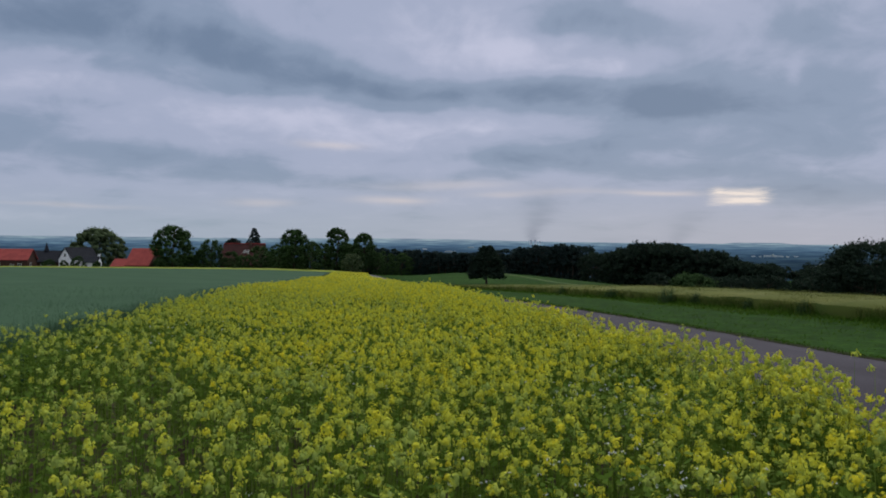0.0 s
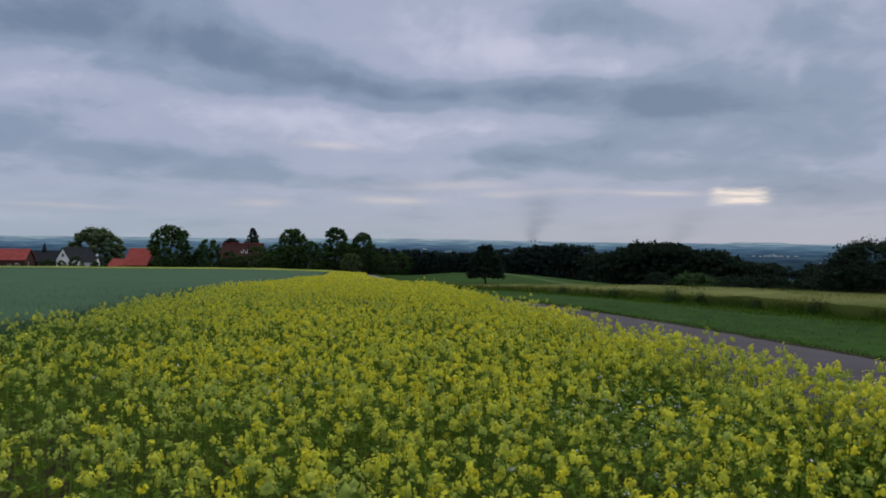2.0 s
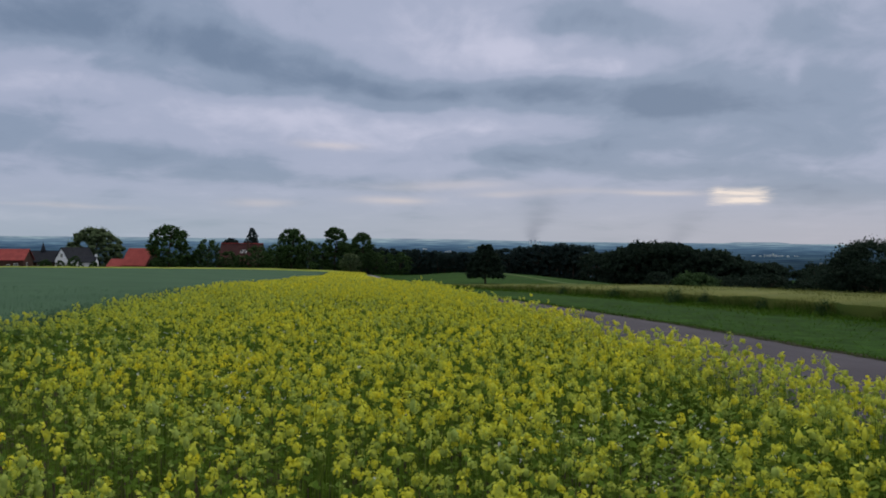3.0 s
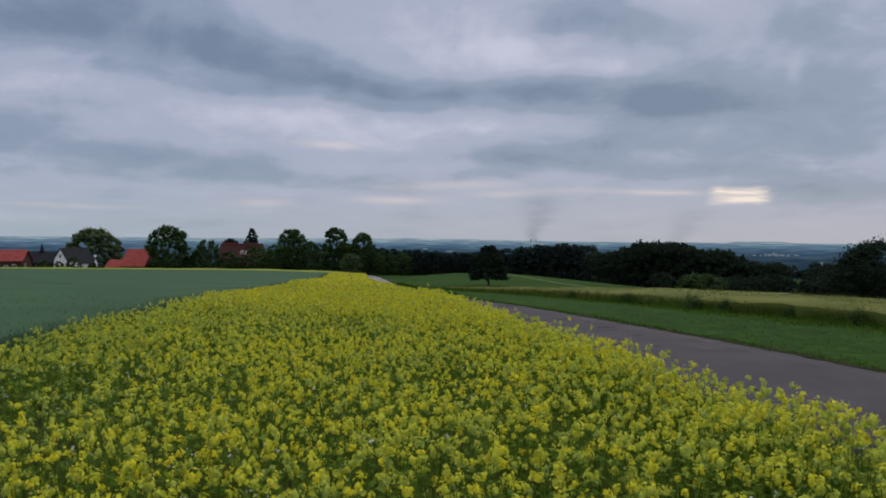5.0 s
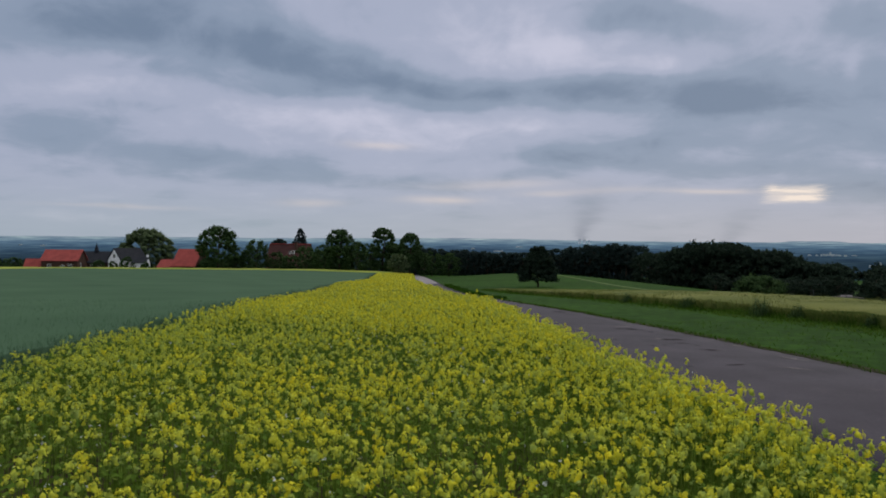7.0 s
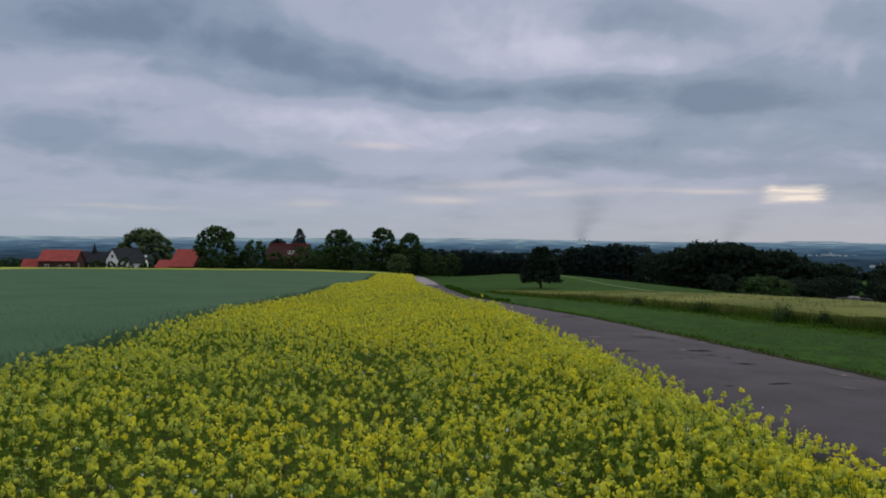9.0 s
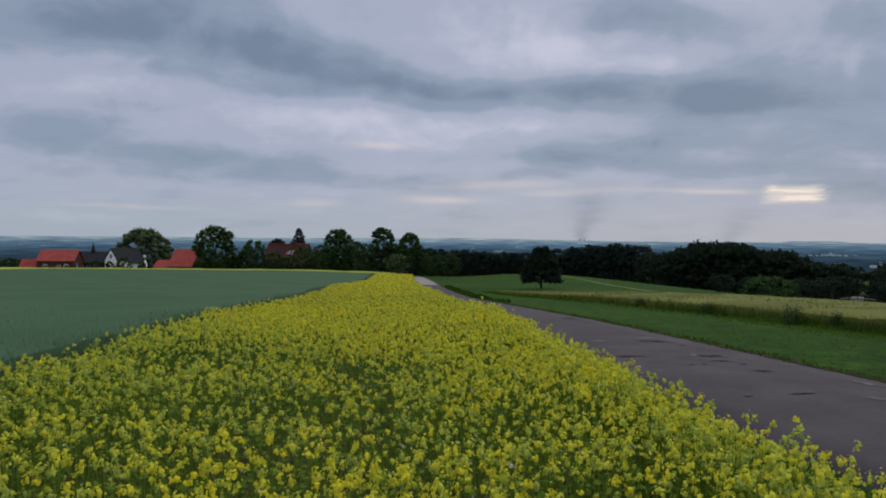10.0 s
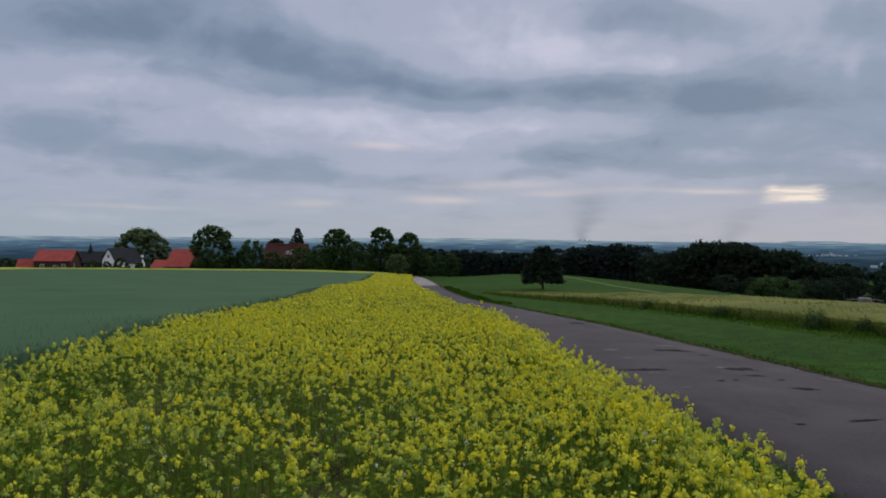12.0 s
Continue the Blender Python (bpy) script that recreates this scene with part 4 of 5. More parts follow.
def crown_mesh(h, spread, foot, mat, clumps, per, leaf, rng, shape="round", fill=(0.38, 0.70), grain=1.0):
    """A crown of many small leaf quads gathered in clumps, uneven in outline."""
    cs, sizes = [], []
    for k in range(clumps):
        u = rng.uniform(0, 1)
        if shape == "cone":
            z = foot + (h - foot) * u
            lim = spread * (1 - u) ** 0.8 + 0.12 * spread
            size = 0.30 * spread * (1.12 - u)
        elif shape == "drop":
            z = foot + (h - foot) * (0.05 + 0.9 * u)
            lim = spread * math.sqrt(max(0.04, 1 - ((u - 0.28) / 0.76) ** 2)) * (1.08 - 0.35 * u)
            size = 0.30 * spread * (1.1 - 0.5 * u)
        elif shape == "column":
            z = foot + (h - foot) * u
            lim = spread * (0.55 + 0.45 * math.sin(math.pi * min(1, u * 1.1)))
            size = 0.32 * spread
        else:
            z = foot + (h - foot) * (0.06 + 0.88 * u)
            lim = spread * math.sqrt(max(0.05, 1 - (2 * (u - 0.42) / 1.2) ** 2))
            size = 0.30 * spread
        a = rng.uniform(0, 6.283)
        rr = lim * math.sqrt(rng.uniform(0.0 if shape == "cone" else 0.25, 1.0))
        cs.append((rr * math.cos(a), rr * math.sin(a), z))
        sizes.append(size * grain * rng.uniform(0.6, 1.25))
    cs, sizes = np.array(cs), np.array(sizes)
    i = np.repeat(np.arange(clumps), per)
    d = unit(rng.normal(size=(len(i), 3))) * rng.uniform(0.35, 0.98, (len(i), 1))
    pos = cs[i] + d * sizes[i][:, None] * np.array([1, 1, 0.8])
    pos[:, 2] = np.maximum(pos[:, 2], foot * 0.8)
    t = unit(rng.normal(size=(len(i), 3)))
    b = unit(np.cross(t, rng.normal(size=(len(i), 3))))
    s = (leaf * rng.uniform(0.6, 1.3, len(i)))[:, None]
    q = np.stack([pos - t * s, pos - b * s * 0.6, pos + t * s, pos + b * s * 0.6], 1)
    # leaves on top of a clump are paler: skylight put into the tone
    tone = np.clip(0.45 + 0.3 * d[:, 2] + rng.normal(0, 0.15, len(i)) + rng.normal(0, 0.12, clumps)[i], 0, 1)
    # the closed leafy masses inside: a lumpy rounded body for each clump
    body = np.array([(sx, sy, sz) for sx in (-1, 1) for sy in (-1, 1) for sz in (-1, 1)] + [(-1.6, 0, 0), (1.6, 0, 0), (0, -1.6, 0), (0, 1.6, 0), (0, 0, -1.6), (0, 0, 1.6)], float) / 1.73
    bf = [(8, 0, 10, 1), (8, 1, 13, 3), (8, 3, 11, 2), (8, 2, 12, 0), (9, 5, 10, 4), (9, 4, 12, 6), (9, 6, 11, 7), (9, 7, 13, 5), (10, 5, 13, 1), (10, 0, 12, 4), (11, 3, 13, 7), (11, 6, 12, 2)]
    girth = rng.uniform(fill[0], fill[1], (clumps, 14, 1)) * sizes[:, None, None] * np.array([1, 1, 0.8])
    bv = cs[:, None, :] + body[None] * girth
    bv[:, :, 2] = np.maximum(bv[:, :, 2], foot * 0.8)
    # bodies likewise toned lighter above and darker below, as shading
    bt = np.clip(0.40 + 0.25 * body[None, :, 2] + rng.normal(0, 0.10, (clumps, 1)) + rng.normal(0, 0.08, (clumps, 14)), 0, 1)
    nq = len(q) * 4
    faces = np.concatenate([np.arange(nq).reshape(-1, 4), (nq + np.array(bf)[None] + (np.arange(clumps) * 14)[:, None, None]).reshape(-1, 4)])
    flags = np.concatenate([np.zeros(len(q), bool), np.ones(clumps * 12, bool)])
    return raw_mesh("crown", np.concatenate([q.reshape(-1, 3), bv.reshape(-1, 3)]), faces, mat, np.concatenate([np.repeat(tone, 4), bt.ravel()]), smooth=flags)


def tree(name, label, h, spread, foot, mat, seed, clumps=60, per=34, leaf=0.26, shape="round", r=None, group="", fill=(0.38, 0.70), grain=1.0):
    rng = np.random.default_rng(seed)
    ob = tagged(new(name), label, "bush" if "bush" in name else "tree", group)
    part("trunk", trunk_mesh(h, r or 0.02 * h + 0.05, 5, rng, spread), ob)
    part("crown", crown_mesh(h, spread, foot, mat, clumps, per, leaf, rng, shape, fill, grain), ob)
    return ob


def stand(ob, x, y, turn=0.0, size=1.0, sink=0.0):
    ob.matrix_basis = pose(x, y, float(land(x, y)) - sink, 0, 0, turn) @ Matrix.Diagonal((size, size, size, 1))
    return ob
# single trees and bushes: x, y, height of the top over z = 0, half width
def planted(name, label, x, y, top, spread, mat, seed, foot=0.2, shape="round", clumps=60, per=34, leaf=0.26, fill=(0.34, 0.64), grain=0.66):
    h = top - float(land(x, y))
    return stand(tree(name, label, h, spread, h * foot, mat, seed, int(clumps * 2.3), int(per * 0.65), leaf * 0.9, shape, fill=fill, grain=grain), x, y)


planted("field_tree", "dark green round field tree standing alone beside the meadow", 6.0, 98, 1.75, 1.95, M_LEAF_DARK, 61, 0.12, "drop", clumps=150, per=70, leaf=0.12)
planted("village_tree", "large domed pale green tree behind the white house", -122.3, 305, 6.2, 9.8, M_LEAF_PALE, 62, 0.12, clumps=130, per=44, leaf=0.30, fill=(0.40, 0.70))
planted("village_tree", "tall dense green tree beside the red roofs", -69.3, 222, 5.9, 5.4, M_LEAF, 63, 0.05, clumps=110, per=44, leaf=0.22)
planted("village_tree", "low broad dark tree in front of the brown roof", -60.2, 225, 2.2, 3.9, M_LEAF, 64, 0.04, clumps=60, per=40, leaf=0.22)
planted("village_conifer", "dark pointed conifer behind the brown roof", -58.8, 270, 5.6, 3.9, M_NEEDLE, 65, 0.25, "cone", 170, 36, 0.26)
planted("village_tree", "small dark tree top behind the house ridge", -63.5, 262, 2.6, 2.8, M_NEEDLE, 66, 0.35, clumps=60, per=40, leaf=0.34)
planted("orchard_tree", "loose dark green tree among the village trees", -36.5, 215, 5.1, 4.2, M_LEAF, 67, 0.05, clumps=110, per=44, leaf=0.22, fill=(0.40, 0.72))
planted("orchard_tree", "tall open dark tree at the end of the village", -26.3, 220, 5.8, 3.7, M_LEAF, 68, 0.05, clumps=110, per=44, leaf=0.22, fill=(0.40, 0.72))
planted("orchard_tree", "rounded dark tree beside the road into the village", -19.0, 215, 4.3, 3.2, M_LEAF, 69, 0.1, clumps=110, per=44, leaf=0.22, fill=(0.40, 0.72))
planted("roadside_bush", "grey-green bush beside the end of the road", -20.7, 205, -1.0, 2.6, M_LEAF_PALE, 70, 0.05, clumps=50, per=40, leaf=0.22)
planted("hillside_bush", "grey-green bush in front of the dark wood", 33.0, 110, -1.9, 3.0, M_LEAF, 71, 0.05, clumps=60, per=40, leaf=0.22)
planted("slope_tree", "big dark round tree on the slope behind the barley", 56.5, 110, 2.7, 7.0, M_LEAF_DARK, 72, 0.05, clumps=170, per=90, leaf=0.16, fill=(0.2, 0.42))
for i, (x, y, top, w) in enumerate(((-47, 225, 0.5, 4.0), (-52, 224, -2.0, 2.6), (-43, 224, -1.6, 3.0), (-32, 214, 2.2, 3.4), (-40.5, 216, 1.2, 3.2), (-29, 216, 1.6, 2.8), (-22.5, 217, 1.6, 3.0), (-14, 222, -0.4, 3.0), (-10, 228, -1.0, 3.0),
                                  (-74, 228, -2.8, 2.6), (-70, 234, -2.4, 3.2), (-65, 234, -1.6, 3.0), (-48, 234, -0.8, 3.4), (-43, 232, 0.4, 3.2), (-38, 231, 0.8, 3.2), (-34, 229, 1.4, 3.2), (-25, 228, 1.8, 3.2), (-19, 228, 0.6, 3.2), (-15.5, 216, -1.4, 2.4))):
    planted("hedge_bush", "dark green bush in the hedge round the village", x, y, top, w, M_LEAF, 80 + i, 0.03, clumps=40, per=40, leaf=0.22)

for i, (x, y, top, w) in enumerate(((-128.6, 280, -4.8, 2.4), (-123.4, 279.5, -5.1, 1.5), (-118.8, 280, -3.6, 2.5), (-113.0, 281, -5.4, 1.6), (-158, 282, -4.4, 3.4), (-163, 284, -4.8, 3.2), (-109, 288, -5.0, 2.6), (-104, 284, -5.6, 2.4), (-66, 226, -2.4, 2.4), (-55, 226, -1.0, 2.8))):
    planted("garden_bush", "dark green bush in a village garden", x, y, top, w, M_LEAF, 110 + i, 0.03, clumps=36, per=40, leaf=0.22)

# the woods behind the meadow
wood = [tree("wood_tree", "dark tree in the wood behind the meadow", 12.0, 2.5 if k < 3 else 4.6, 0.2, M_NEEDLE if k < 3 else M_LEAF_DARK, 90 + k, 60 if k < 3 else 75, 18, 0.40, "column" if k < 3 else "round", group="trees of the wood", fill=(0.26, 0.46), grain=1.05 if k < 3 else 0.85) for k in range(5)]
rw = random.Random(5)
spots = []
for k in range(110):  # dark conifers standing close, two deep
    u = (k // 2) / 54
    top = np.interp(u, [0, 0.1, 0.44, 0.58, 0.67, 0.93, 1], [-0.5, -0.6, -1.4, -1.1, 0.0, 1.3, 0.6])
    spots.append((-24 + 64 * u + rw.uniform(-0.8, 0.8), 252 - 22 * u + 5 * (k % 2) + rw.uniform(-1, 1), float(top) + rw.uniform(-0.5, 0.45), rw.randrange(3)))
for k in range(52):  # the taller rounded wood
    u = (k // 2) / 25
    top = np.interp(u, [0, 0.06, 0.16, 0.23, 0.40, 0.50, 0.70, 0.76, 0.87, 1], [-0.2, 0.4, 1.4, 2.7, 2.9, 1.3, 0.9, -0.7, -1.5, -2.1])
    spots.append((40 + 33 * u + rw.uniform(-0.8, 0.8), 200 - 14 * u + 6 * (k % 2) + rw.uniform(-2, 2), float(top) + rw.uniform(-0.4, 0.2), 3 + rw.randrange(2)))
spots += [(38.5, 214, -0.2, 3), (40.5, 220, 0.0, 4), (43.0, 212, 0.4, 3)]
for k in range(30):  # lower trees down the slope
    u = k / 29
    spots.append((62 + 75 * u + rw.uniform(-2, 2), 205 + 30 * rw.random(), -2.2 - 1.0 * u + rw.uniform(-0.6, 0.5), 3 + rw.randrange(2)))
for k in range(14):
    spots.append((40 + 30 * rw.random(), 140 + 25 * rw.random(), -3.4 + rw.uniform(-0.6, 0.4), 3 + rw.randrange(2)))
for k in range(20):  # trees behind the village
    u = k / 19
    spots.append((-190 + 160 * u + rw.uniform(-2, 2), 318 + 14 * rw.random() - 40 * u, -5.4 + rw.uniform(-0.8, 0.8), 3 + rw.randrange(2)))
used = set()
for x, y, top, kind in spots:
    h = max(4.0, top - float(land(x, y)) + 0.8)
    ob = wood[kind] if kind not in used else copy_thing(wood[kind], Matrix())
    used.add(kind)
    s = h / 12.0
    ob.matrix_basis = pose(x, y, float(land(x, y)) - 0.8, 0, 0, rw.uniform(0, 360)) @ Matrix.Diagonal((0.28 + 0.8 * s, 0.28 + 0.8 * s, s, 1))


# ---- houses ----
def gable_mesh(name, w, d, wall_h, ridge_h, base, mat):
    """Four walls with two gables; the ridge runs along x."""
    a, b = w / 2, d / 2
    v = [(-a, -b, base), (a, -b, base), (a, b, base), (-a, b, base), (-a, -b, wall_h), (a, -b, wall_h), (a, b, wall_h), (-a, b, wall_h), (-a, 0, ridge_h), (a, 0, ridge_h)]
    f = [(0, 1, 5, 4), (2, 3, 7, 6), (1, 2, 6, 9, 5), (3, 0, 4, 8, 7), (0, 3, 2, 1)]
    bm = bmesh.new()
    vs = [bm.verts.new(p) for p in v]
    for q in f:
        bm.faces.new([vs[i] for i in q])
    return bm_mesh(name, bm, mat)


def roof_mesh(w, d, wall_h, ridge_h, over, mat, thick=0.22):
    a, b = w / 2 + over, d / 2 + over
    slope = (ridge_h - wall_h) / (d / 2)
    low = wall_h - over * slope + 0.06
    top = ridge_h + 0.06
    pts = [(-b, low), (0, top), (b, low), (b, low + thick), (0, top + thick), (-b, low + thick)]
    bm = bmesh.new()
    rows = []
    for x in (-a, a):
        rows.append([bm.verts.new((x, y, z)) for y, z in pts])
    for i in range(6):
        j = (i + 1) % 6
        bm.faces.new((rows[0][i], rows[0][j], rows[1][j], rows[1][i]))
    for r in rows:
        bm.faces.new((r[0], r[1], r[4], r[5]))
        bm.faces.new((r[1], r[2], r[3], r[4]))
    return bm_mesh("roof", bm, mat)


def opening(parent, name, x, z, w, h, face, d, fm=M_FRAME, gm=M_GLASS):
    """A window or door set on a wall: face -1 or 1 is the long wall, 2 the gable at +x, -2 at -x."""
    ob = new(name)
    ob.parent = parent
    t = 0.09

    def place(u0, u1, z0, z1, o0, o1):
        if abs(face) == 1:
            ys = sorted((face * (d + o0), face * (d + o1)))
            return box_bm(x + u0, x + u1, ys[0], ys[1], z0, z1)
        xs = sorted((face / 2 * (d + o0), face / 2 * (d + o1)))
        return box_bm(xs[0], xs[1], x + u0, x + u1, z0, z1)

    bm = place(-w / 2, w / 2, z, z + t, 0.004, 0.07)
    for args in ((-w / 2, w / 2, z + h - t, z + h), (-w / 2, -w / 2 + t, z + t, z + h - t), (w / 2 - t, w / 2, z + t, z + h - t), (-t / 2, t / 2, z + t, z + h - t)):
        extra = bpy.data.meshes.new("tmp")
        b2 = place(*args, 0.004, 0.07)
        b2.to_mesh(extra)
        b2.free()
        bm.from_mesh(extra)
        bpy.data.meshes.remove(extra)
    part("frame", bm_mesh("frame", bm, fm), ob)
    part("pane", bm_mesh("pane", place(-w / 2 + t, w / 2 - t, z + t, z + h - t, 0.004, 0.03), gm), ob)
    return ob


def chimney(parent, x, y, z0, z1, mat):
    c = part("chimney", bm_mesh("chimney", box_bm(x - 0.35, x + 0.35, y - 0.35, y + 0.35, z0, z1, 0.03), mat), parent)
    part("cap", bm_mesh("cap", box_bm(x - 0.42, x + 0.42, y - 0.42, y + 0.42, z1, z1 + 0.12, 0.02), M_SLATE), c)


def house(name, label, x, y, turn, w, d, eave, ridge, wall_mat, roof_mat, over=0.4):
    """A gabled house whose eaves and ridge lie at the given heights over z = 0."""
    ob = tagged(new(name), label, "house")
    ob.matrix_basis = pose(x, y, 0, 0, 0, turn)
    base = float(land(x, y)) - 0.6
    part("wall", gable_mesh("wall", w, d, eave, ridge, base, wall_mat), ob)
    part("roof", roof_mesh(w, d, eave, ridge, over, roof_mat), ob)
    return ob


# red-roofed house with its low shed
h1 = house("farmhouse", "brown brick farmhouse with a bright red tiled roof", -141.0, 282, 8, 11.5, 9.5, -5.2, -1.9, M_BRICK, M_REDTILE)
for x, z, w, hh in ((-3.2, -7.9, 1.3, 1.6), (1.0, -8.9, 1.2, 2.3), (3.4, -7.9, 1.3, 1.6)):
    opening(h1, "door" if hh > 2 else "window", x, z, w, hh, -1, 4.75)
opening(h1, "window", -1.5, -7.4, 1.2, 1.4, 2, 5.75)
s1 = house("shed", "low shed with a bright red tiled roof beside the farmhouse", -149.6, 279, 8, 5.0, 6.0, -8.4, -4.9, M_BRICK, M_REDTILE, 0.3)
# slate-roofed house with a small turret
h2 = house("slate_house", "low house with a dark slate roof and a small pointed turret", -134.0, 293, 5, 11.0, 8.0, -6.0, -2.6, M_BRICK, M_SLATE)
for x in (-3.5, -1.2, 1.2):
    opening(h2, "window", x, -8.0, 1.2, 1.3, -1, 4.0)
bm = bmesh.new()
bmesh.ops.create_cone(bm, segments=8, radius1=0.9, radius2=0.05, depth=3.0, cap_ends=True, matrix=Matrix.Translation((-1.2, 0, -1.0)))
part("turret_roof", bm_mesh("turret_roof", bm, M_SLATE), h2)
part("turret", bm_mesh("turret", box_bm(-1.75, -0.65, -0.55, 0.55, -4.2, -2.5, 0.03), M_SLATE), h2)
# white house: gable to the field, lower wing
h3 = house("white_house", "white rendered house with a dark slate roof beside garden bushes", -122.6, 289, 62, 10.5, 6.4, -5.0, -1.3, M_PLASTER, M_SLATE, 0.3)
for u, z, w, hh in ((-1.4, -7.6, 1.1, 1.4), (1.4, -7.6, 1.1, 1.4), (0.0, -4.4, 1.2, 1.3)):
    opening(h3, "window", u, z, w, hh, -2, 5.25)
for u, z, w, hh in ((-3.0, -7.6, 1.1, 1.4), (0.0, -8.4, 1.1, 2.2), (3.0, -7.6, 1.1, 1.4)):
    opening(h3, "door" if hh > 2 else "window", u, z, w, hh, -1, 3.2)
h3b = house("white_annex", "low white rendered annex with a slate roof", -116.4, 285.5, 5, 4.6, 4.6, -5.9, -4.3, M_PLASTER, M_SLATE, 0.25)
for u in (-1.4, 1.3):
    opening(h3b, "window", u, -7.9, 1.1, 1.3, -1, 2.3)
chimney(h3b, 2.0, 0.5, -5.6, -3.2, M_PLASTER)
# second pair of red roofs
h4 = house("barn", "barn with a wide bright red tiled roof", -79.4, 230, -4, 6.0, 9.5, -4.9, -0.8, M_BRICK, M_REDTILE)
s4 = house("barn_shed", "low lean-to with a red tiled roof beside the barn", -84.6, 228.5, -4, 4.2, 5.6, -5.4, -3.6, M_BRICK, M_REDTILE, 0.25)
# brown-roofed house with roof lights
h5 = house("brown_house", "old house with a large brown-red tiled roof and roof lights", -57.6, 252, -2, 11.6, 11.0, -5.0, 0.6, M_BRICK, M_MAROON)
part("ridge_tile", bm_mesh("ridge_tile", box_bm(-6.2, 6.2, -0.28, 0.28, 0.78, 1.02, 0.05), M_REDTILE), h5, "bright red ridge tiles")
chimney(h5, 2.0, -1.2, -1.2, 1.5, M_BRICK)
for u in (0.6, 1.7):
    rl = new("roof_light")
    rl.parent = h5
    rl.matrix_basis = pose(u, -2.6, -1.62, 45.5, 0, 0)
    part("frame", bm_mesh("frame", box_bm(-0.32, 0.32, -0.6, 0.6, 0.05, 0.30, 0.02), M_FRAME), rl)
    part("pane", bm_mesh("pane", box_bm(-0.26, 0.26, -0.54, 0.54, 0.30, 0.315), M_GLASS), rl)
for u in (-3.5, 0.0, 3.5):
    opening(h5, "window", u, -7.2, 1.2, 1.3, -1, 5.5)

# ---- the far plain: a plain glowing backdrop, haze painted in blue, with low hills ----
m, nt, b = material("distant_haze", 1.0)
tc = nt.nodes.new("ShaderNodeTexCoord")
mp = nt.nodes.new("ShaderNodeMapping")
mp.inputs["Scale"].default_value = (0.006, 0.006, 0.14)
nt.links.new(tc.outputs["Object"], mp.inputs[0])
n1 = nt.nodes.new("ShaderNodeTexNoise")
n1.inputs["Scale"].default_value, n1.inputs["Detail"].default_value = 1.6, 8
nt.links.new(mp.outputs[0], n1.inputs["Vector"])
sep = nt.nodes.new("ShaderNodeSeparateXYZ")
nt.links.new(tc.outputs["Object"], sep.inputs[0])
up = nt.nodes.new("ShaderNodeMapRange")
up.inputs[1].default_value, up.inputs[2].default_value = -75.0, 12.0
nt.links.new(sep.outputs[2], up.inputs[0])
# painted haze: emission colour pales with height towards the skyline
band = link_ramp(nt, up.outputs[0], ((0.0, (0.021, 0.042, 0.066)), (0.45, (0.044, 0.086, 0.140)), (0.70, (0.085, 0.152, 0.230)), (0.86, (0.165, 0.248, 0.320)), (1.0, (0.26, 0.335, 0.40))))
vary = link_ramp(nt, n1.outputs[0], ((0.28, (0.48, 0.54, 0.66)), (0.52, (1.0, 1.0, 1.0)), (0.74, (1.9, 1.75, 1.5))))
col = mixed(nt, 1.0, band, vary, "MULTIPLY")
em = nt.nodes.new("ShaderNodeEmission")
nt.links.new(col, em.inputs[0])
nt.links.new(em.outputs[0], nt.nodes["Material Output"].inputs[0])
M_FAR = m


def ridge(name, dist, heights, low, mat, label):
    """A long low rise of land seen far off: azimuths and heights of its skyline."""
    az_ = np.linspace(-75, 75, 400)
    top = np.interp(az_, heights[0], heights[1]) + 0.6 * np.sin(az_ * 1.7) * np.sin(az_ * 0.43 + 1)
    s, c = np.sin(np.radians(az_)), np.cos(np.radians(az_))
    v = np.stack([np.stack([dist * s, dist * c, np.full_like(s, low)], -1), np.stack([(dist + 60) * s, (dist + 60) * c, top * 0.55 + low * 0.45], -1), np.stack([(dist + 150) * s, (dist + 150) * c, top], -1)], 0)
    tagged(new(name, raw_mesh(name, v, grid_faces(3, len(az_)), mat)), label, "backdrop", kind="structure")


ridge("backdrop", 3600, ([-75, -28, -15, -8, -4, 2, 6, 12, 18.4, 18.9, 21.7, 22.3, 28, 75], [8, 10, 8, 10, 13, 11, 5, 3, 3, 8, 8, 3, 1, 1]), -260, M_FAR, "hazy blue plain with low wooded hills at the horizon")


# ---- far off: a power station and a pale town ----
m, nt, b = material("hazy_concrete", 1.0)
# bluish distance haze mixed into the concrete's base colour
b.inputs["Base Color"].default_value = (0.52, 0.60, 0.70, 1)
M_HAZY = m
M_TOWN = surface("pale_town_wall", (0.34, 0.38, 0.42), (0.46, 0.50, 0.54), 0.01, 0.1, 0.9)


def cooling_tower(x, y, z0, h, r):
    bm = bmesh.new()
    rings = []
    for k in range(9):
        u = k / 8
        rr = r * (0.62 + 0.38 * (1 - min(1, u / 0.75)) ** 2 + (0.06 * (u - 0.75) / 0.25 if u > 0.75 else 0))
        rings.append([bm.verts.new((rr * math.cos(a * math.pi / 8), rr * math.sin(a * math.pi / 8), h * u)) for a in range(16)])
    for lo, hi in zip(rings, rings[1:]):
        for a in range(16):
            bm.faces.new((lo[a], lo[(a + 1) % 16], hi[(a + 1) % 16], hi[a]))
    ob = tagged(new("cooling_tower", bm_mesh("cooling_tower", bm, M_HAZY)), "hazy grey cooling tower of a distant power station", "tower", "power station")
    ob.matrix_basis = pose(x, y, z0)


for x, h, r in ((352, 19, 7), (371, 17, 7), (388, 14, 5)):
    cooling_tower(x, 3400, -8, h, r)

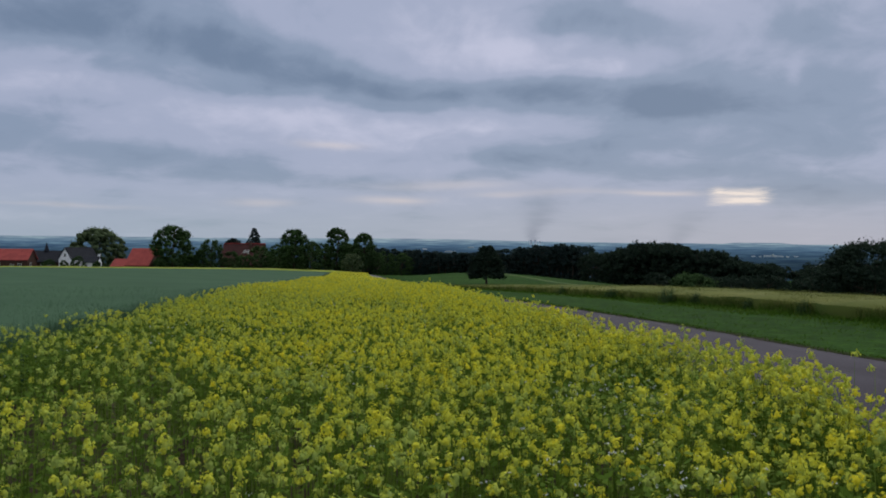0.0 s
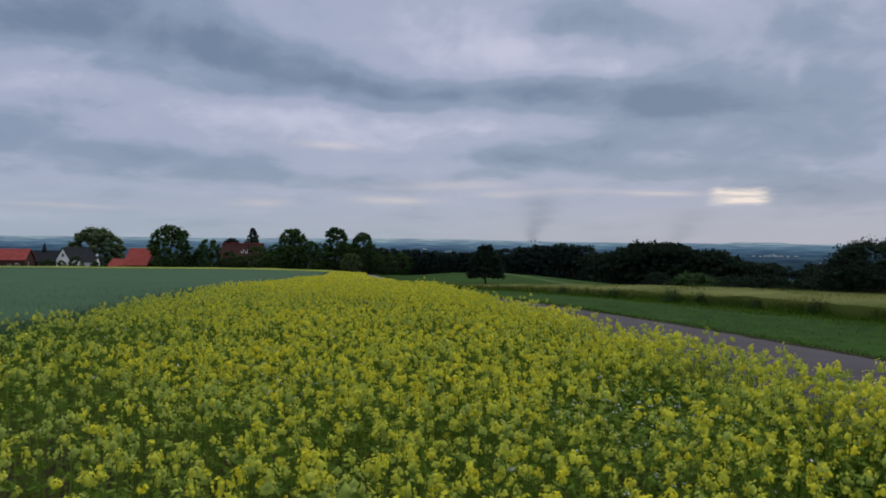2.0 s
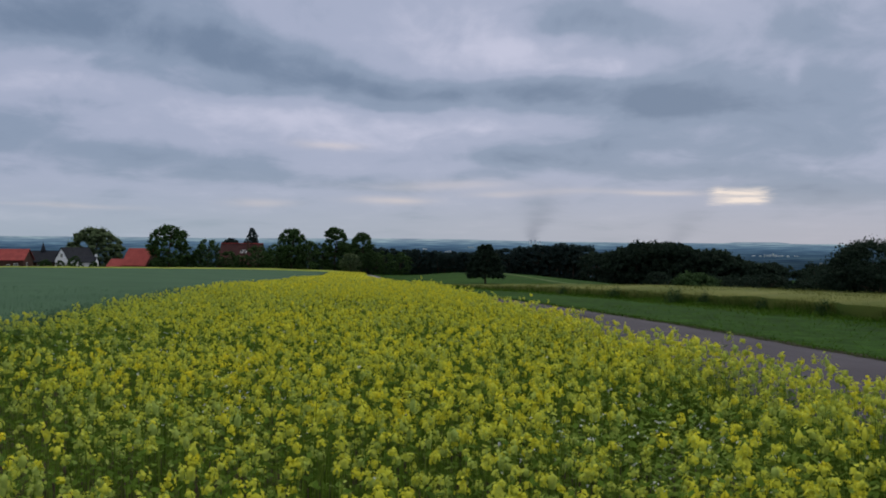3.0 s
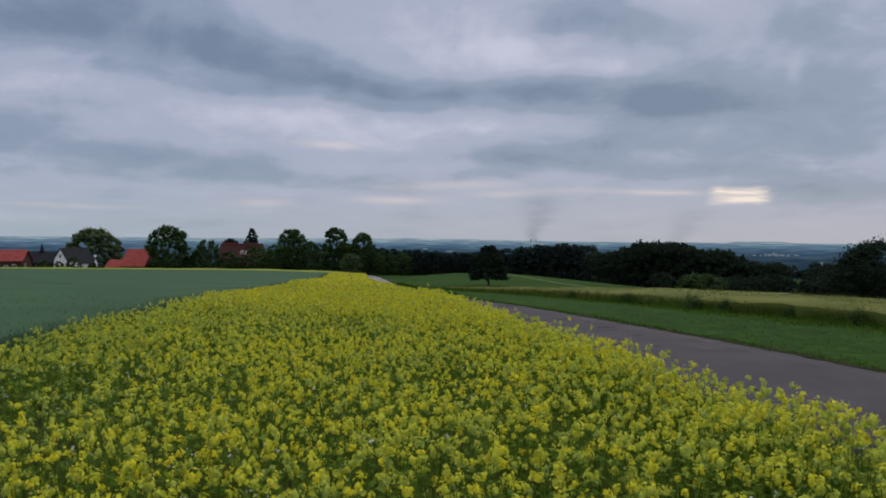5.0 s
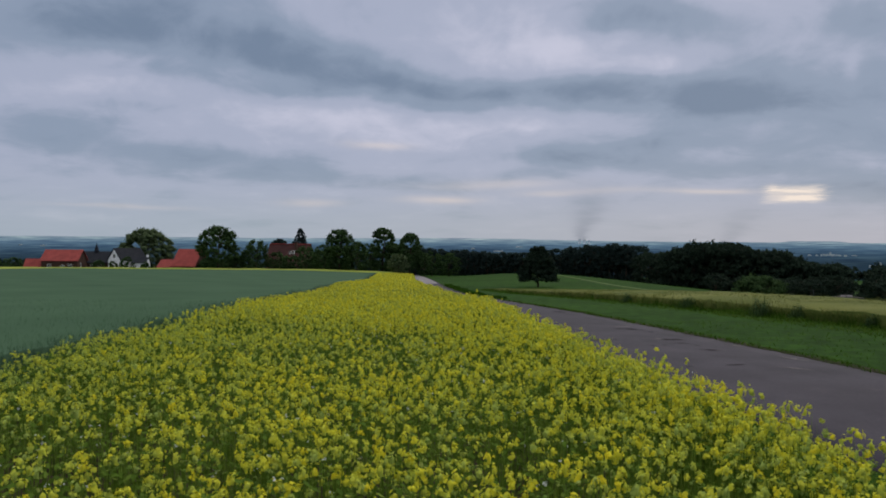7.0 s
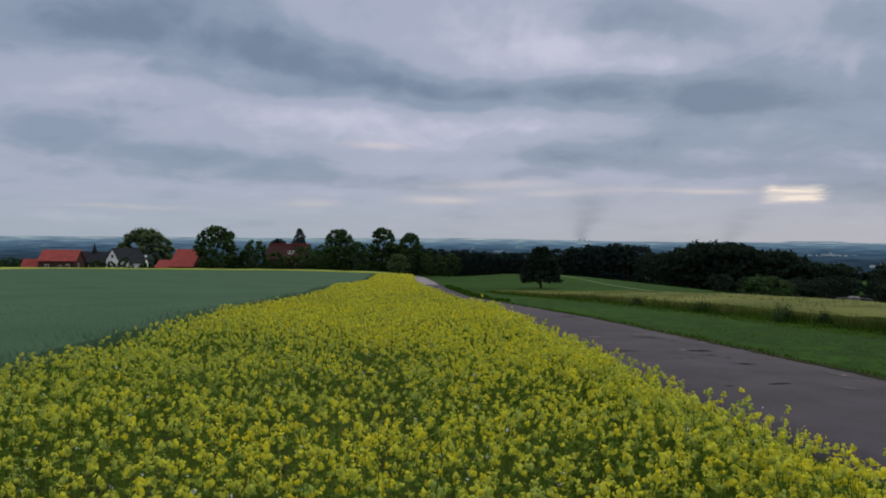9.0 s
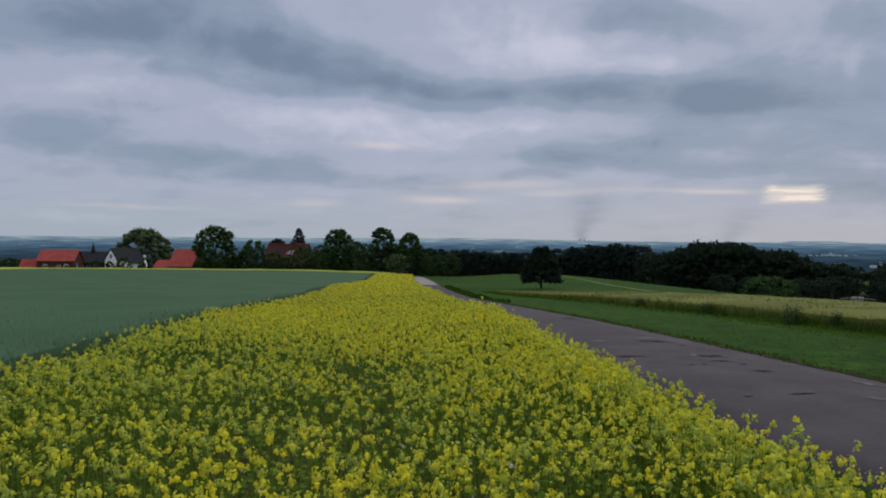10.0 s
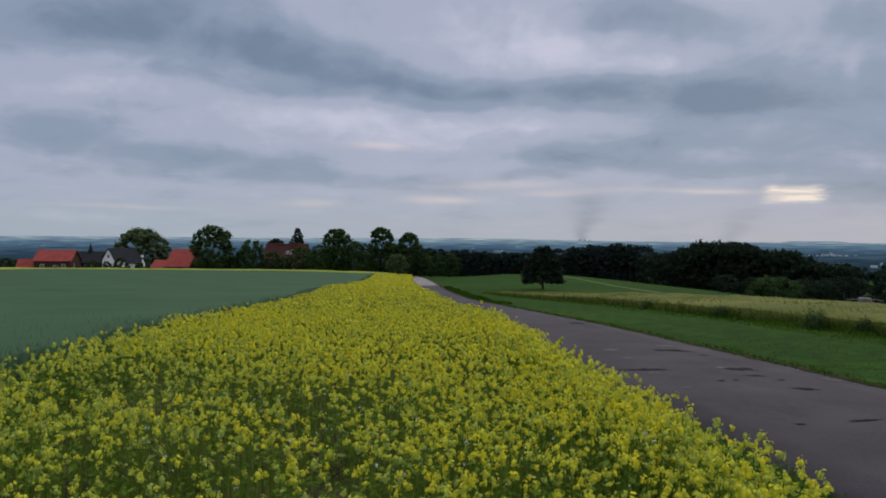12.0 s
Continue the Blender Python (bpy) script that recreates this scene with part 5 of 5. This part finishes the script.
for az_, el_, w_, h_ in ((20.1, -0.80, 26, 4), (20.5, -0.82, 18, 6), (20.75, -0.83, 12, 10), (21.0, -0.80, 34, 7), (21.25, -0.78, 16, 12), (21.4, -0.82, 22, 9), (21.7, -0.80, 40, 5), (22.1, -0.82, 22, 6), (22.6, -0.78, 30, 3), (23.6, -1.48, 46, 11), (24.0, -1.38, 16, 16), (24.4, -1.42, 26, 7), (26.4, -0.8, 18, 8), (0.5, -0.72, 75, 4), (-1.2, -0.58, 30, 5), (1.9, -0.42, 50, 4), (3.1, -0.6, 24, 4), (-20.8, -0.72, 46, 4), (-28.4, -0.5, 30, 4), (-29.6, -0.45, 20, 4)):
    d_ = 3300
    me = bm_mesh("distant_building", box_bm(-w_ / 4, w_ / 4, -8, 8, 0, h_ * 0.8, 0.4), M_TOWN)
    ob = tagged(new("distant_building", me), "pale building in a distant hazy town", "building", "distant town")
    ob.matrix_basis = pose(d_ * math.sin(radians(az_)), d_ * math.cos(radians(az_)), 2.2 + d_ * math.tan(radians(el_)), 0, 0, -az_)

# ---- marks on the road ----
for i, (x, y, sx, sy, turn) in enumerate(((4.54, 25.74, 0.1, 0.1, 10), (4.82, 25.84, 0.09, 0.09, 0), (5.31, 26.47, 0.2, 0.13, -15), (5.62, 24.92, 0.26, 0.15, -25), (4.9, 30.91, 0.4, 0.42, 0), (3.53, 27.13, 0.55, 0.18, 6), (5.29, 27.43, 0.36, 0.26, -8), (5.57, 25.99, 0.09, 0.09, 0), (5.4, 22.3, 0.32, 0.07, 22), (5.3, 29.96, 0.15, 0.15, 0), (4.48, 22.01, 0.1, 0.06, 0), (3.65, 40.57, 0.3, 0.5, 0), (2.64, 29.86, 0.35, 0.12, 8))):
    blot("crack", x, y, sx, sy, turn, M_TAR, road, 200 + i)
for i, (x, y, sx, sy, turn) in enumerate(((3.46, 30.84, 0.2, 0.22, 0), (4.8, 32.02, 0.26, 0.26, 0), (5.02, 27.58, 0.16, 0.18, 0), (6.46, 26.23, 0.3, 0.16, -60), (3.6, 26.65, 0.14, 0.1, 0), (3.83, 24.95, 0.14, 0.1, 0), (3.55, 29.15, 0.16, 0.14, 0), (6.87, 23.64, 0.45, 0.12, -70), (6.3, 22.0, 0.34, 0.10, -40))):
    blot("grit_patch", x, y, sx, sy, turn, M_DUST, road, 230 + i)
# pale unmown margin along the crest of the meadow
my = np.arange(86.0, 206.0, 3.0)
tagged(new("meadow_margin", ribbon(my, 15.1 + 0 * my, 15.9 + 0 * my, 4, 0.10, M_MARGIN, "meadow_margin", 0.1)), "narrow pale margin of taller grass along the meadow", "grass", kind="stuff")

# ---- weeds at the barley's edge, and the machine beyond it ----
def weed_clump(x, y, h, w, n, seed):
    """A loose clump of tall leafy weeds."""
    rng = np.random.default_rng(seed)
    px, py = rng.normal(0, w * 0.5, n), rng.normal(0, w * 0.5, n)
    hh = h * rng.uniform(0.45, 1.1, n) * np.exp(-(px ** 2 + py ** 2) / (w * w * 2))
    q = blades(px, py, np.zeros(n) - 0.02, hh, np.full(n, 0.018), rng.uniform(0.1, 0.5, n), rng)
    c = np.stack([px, py, hh * rng.uniform(0.4, 1.0, n)], -1)
    q = np.concatenate([q, leaves(c, rng.uniform(0.06, 0.14, n), 0.6, rng)])
    ob = tagged(new("weed_clump", quad_mesh("weed_clump", q, M_LEAF, np.clip(rng.normal(0.55, 0.25, 3 * n), 0, 1))), "loose dark green weeds at the edge of the barley", "weeds", "weeds along the barley", "stuff")
    ob.matrix_basis = pose(x, y, float(land(x, y)))


for i, (x, y, h, w) in enumerate(((11.2, 39.4, 0.78, 0.50), (11.8, 37.2, 0.60, 0.30), (13.2, 29.6, 0.55, 0.30), (10.0, 46.2, 0.60, 0.40), (13.9, 24.6, 0.55, 0.30), (8.4, 53.5, 0.5, 0.35), (12.6, 33.0, 0.5, 0.3))):
    weed_clump(x, y, h, w, 160, 130 + i)

def field_sprayer(x, y, turn):
    """A small trailed sprayer: tank, chassis, two wheels, a folded-out boom on either side, a short mast."""
    ob = tagged(new("field_sprayer"), "small pale grey field sprayer with thin side booms behind the barley", "machine")
    ob.matrix_basis = pose(x, y, float(land(x, y)), 0, 0, turn)
    part("tank", bm_mesh("tank", box_bm(-0.75, 0.75, -0.6, 0.6, 0.62, 1.46, 0.16), M_CONCRETE), ob, "pale grey tank")
    part("chassis", bm_mesh("chassis", box_bm(-0.6, 0.6, -0.9, 0.9, 0.48, 0.60, 0.02), M_WOOD), ob)
    part("mast", bm_mesh("mast", box_bm(-0.03, 0.03, -0.68, -0.62, 0.6, 1.75, 0.008), M_SHEET), ob)
    for side in (-1, 1):
        bm = box_bm(0.0, 1.35, -0.72, -0.64, 1.26, 1.38, 0.015)
        for v in bm.verts:
            v.co.z -= 0.10 * v.co.x
            v.co.x = side * (0.70 + v.co.x)
        part("boom", bm_mesh("boom", bm, M_CONCRETE), ob, "thin pale boom")
        bm = bmesh.new()
        bmesh.ops.create_cone(bm, cap_ends=True, segments=18, radius1=0.48, radius2=0.48, depth=0.22, matrix=Matrix.Translation((side * 0.85, 0, 0.48)) @ Matrix.Rotation(math.pi / 2, 4, "Y"))
        part("wheel", bm_mesh("wheel", bm, M_WOOD), ob, "dark wheel")


field_sprayer(46.4, 118.0, -22)
sx_, sy_ = 25.9, 70.0
top_ = -1.62 - float(land(sx_, sy_)) + 0.1
pole = tagged(new("leaning_pole", bm_mesh("leaning_pole", box_bm(-0.022, 0.022, -0.022, 0.022, 0, top_ + 0.3, 0.006), M_SHEET)), "thin pale pole leaning behind the barley", "pole")
pole.matrix_basis = pose(sx_ - 1.35, sy_ - 0.2, float(land(sx_ - 1.35, sy_ - 0.2)) - 0.1, 0, -9, 0)
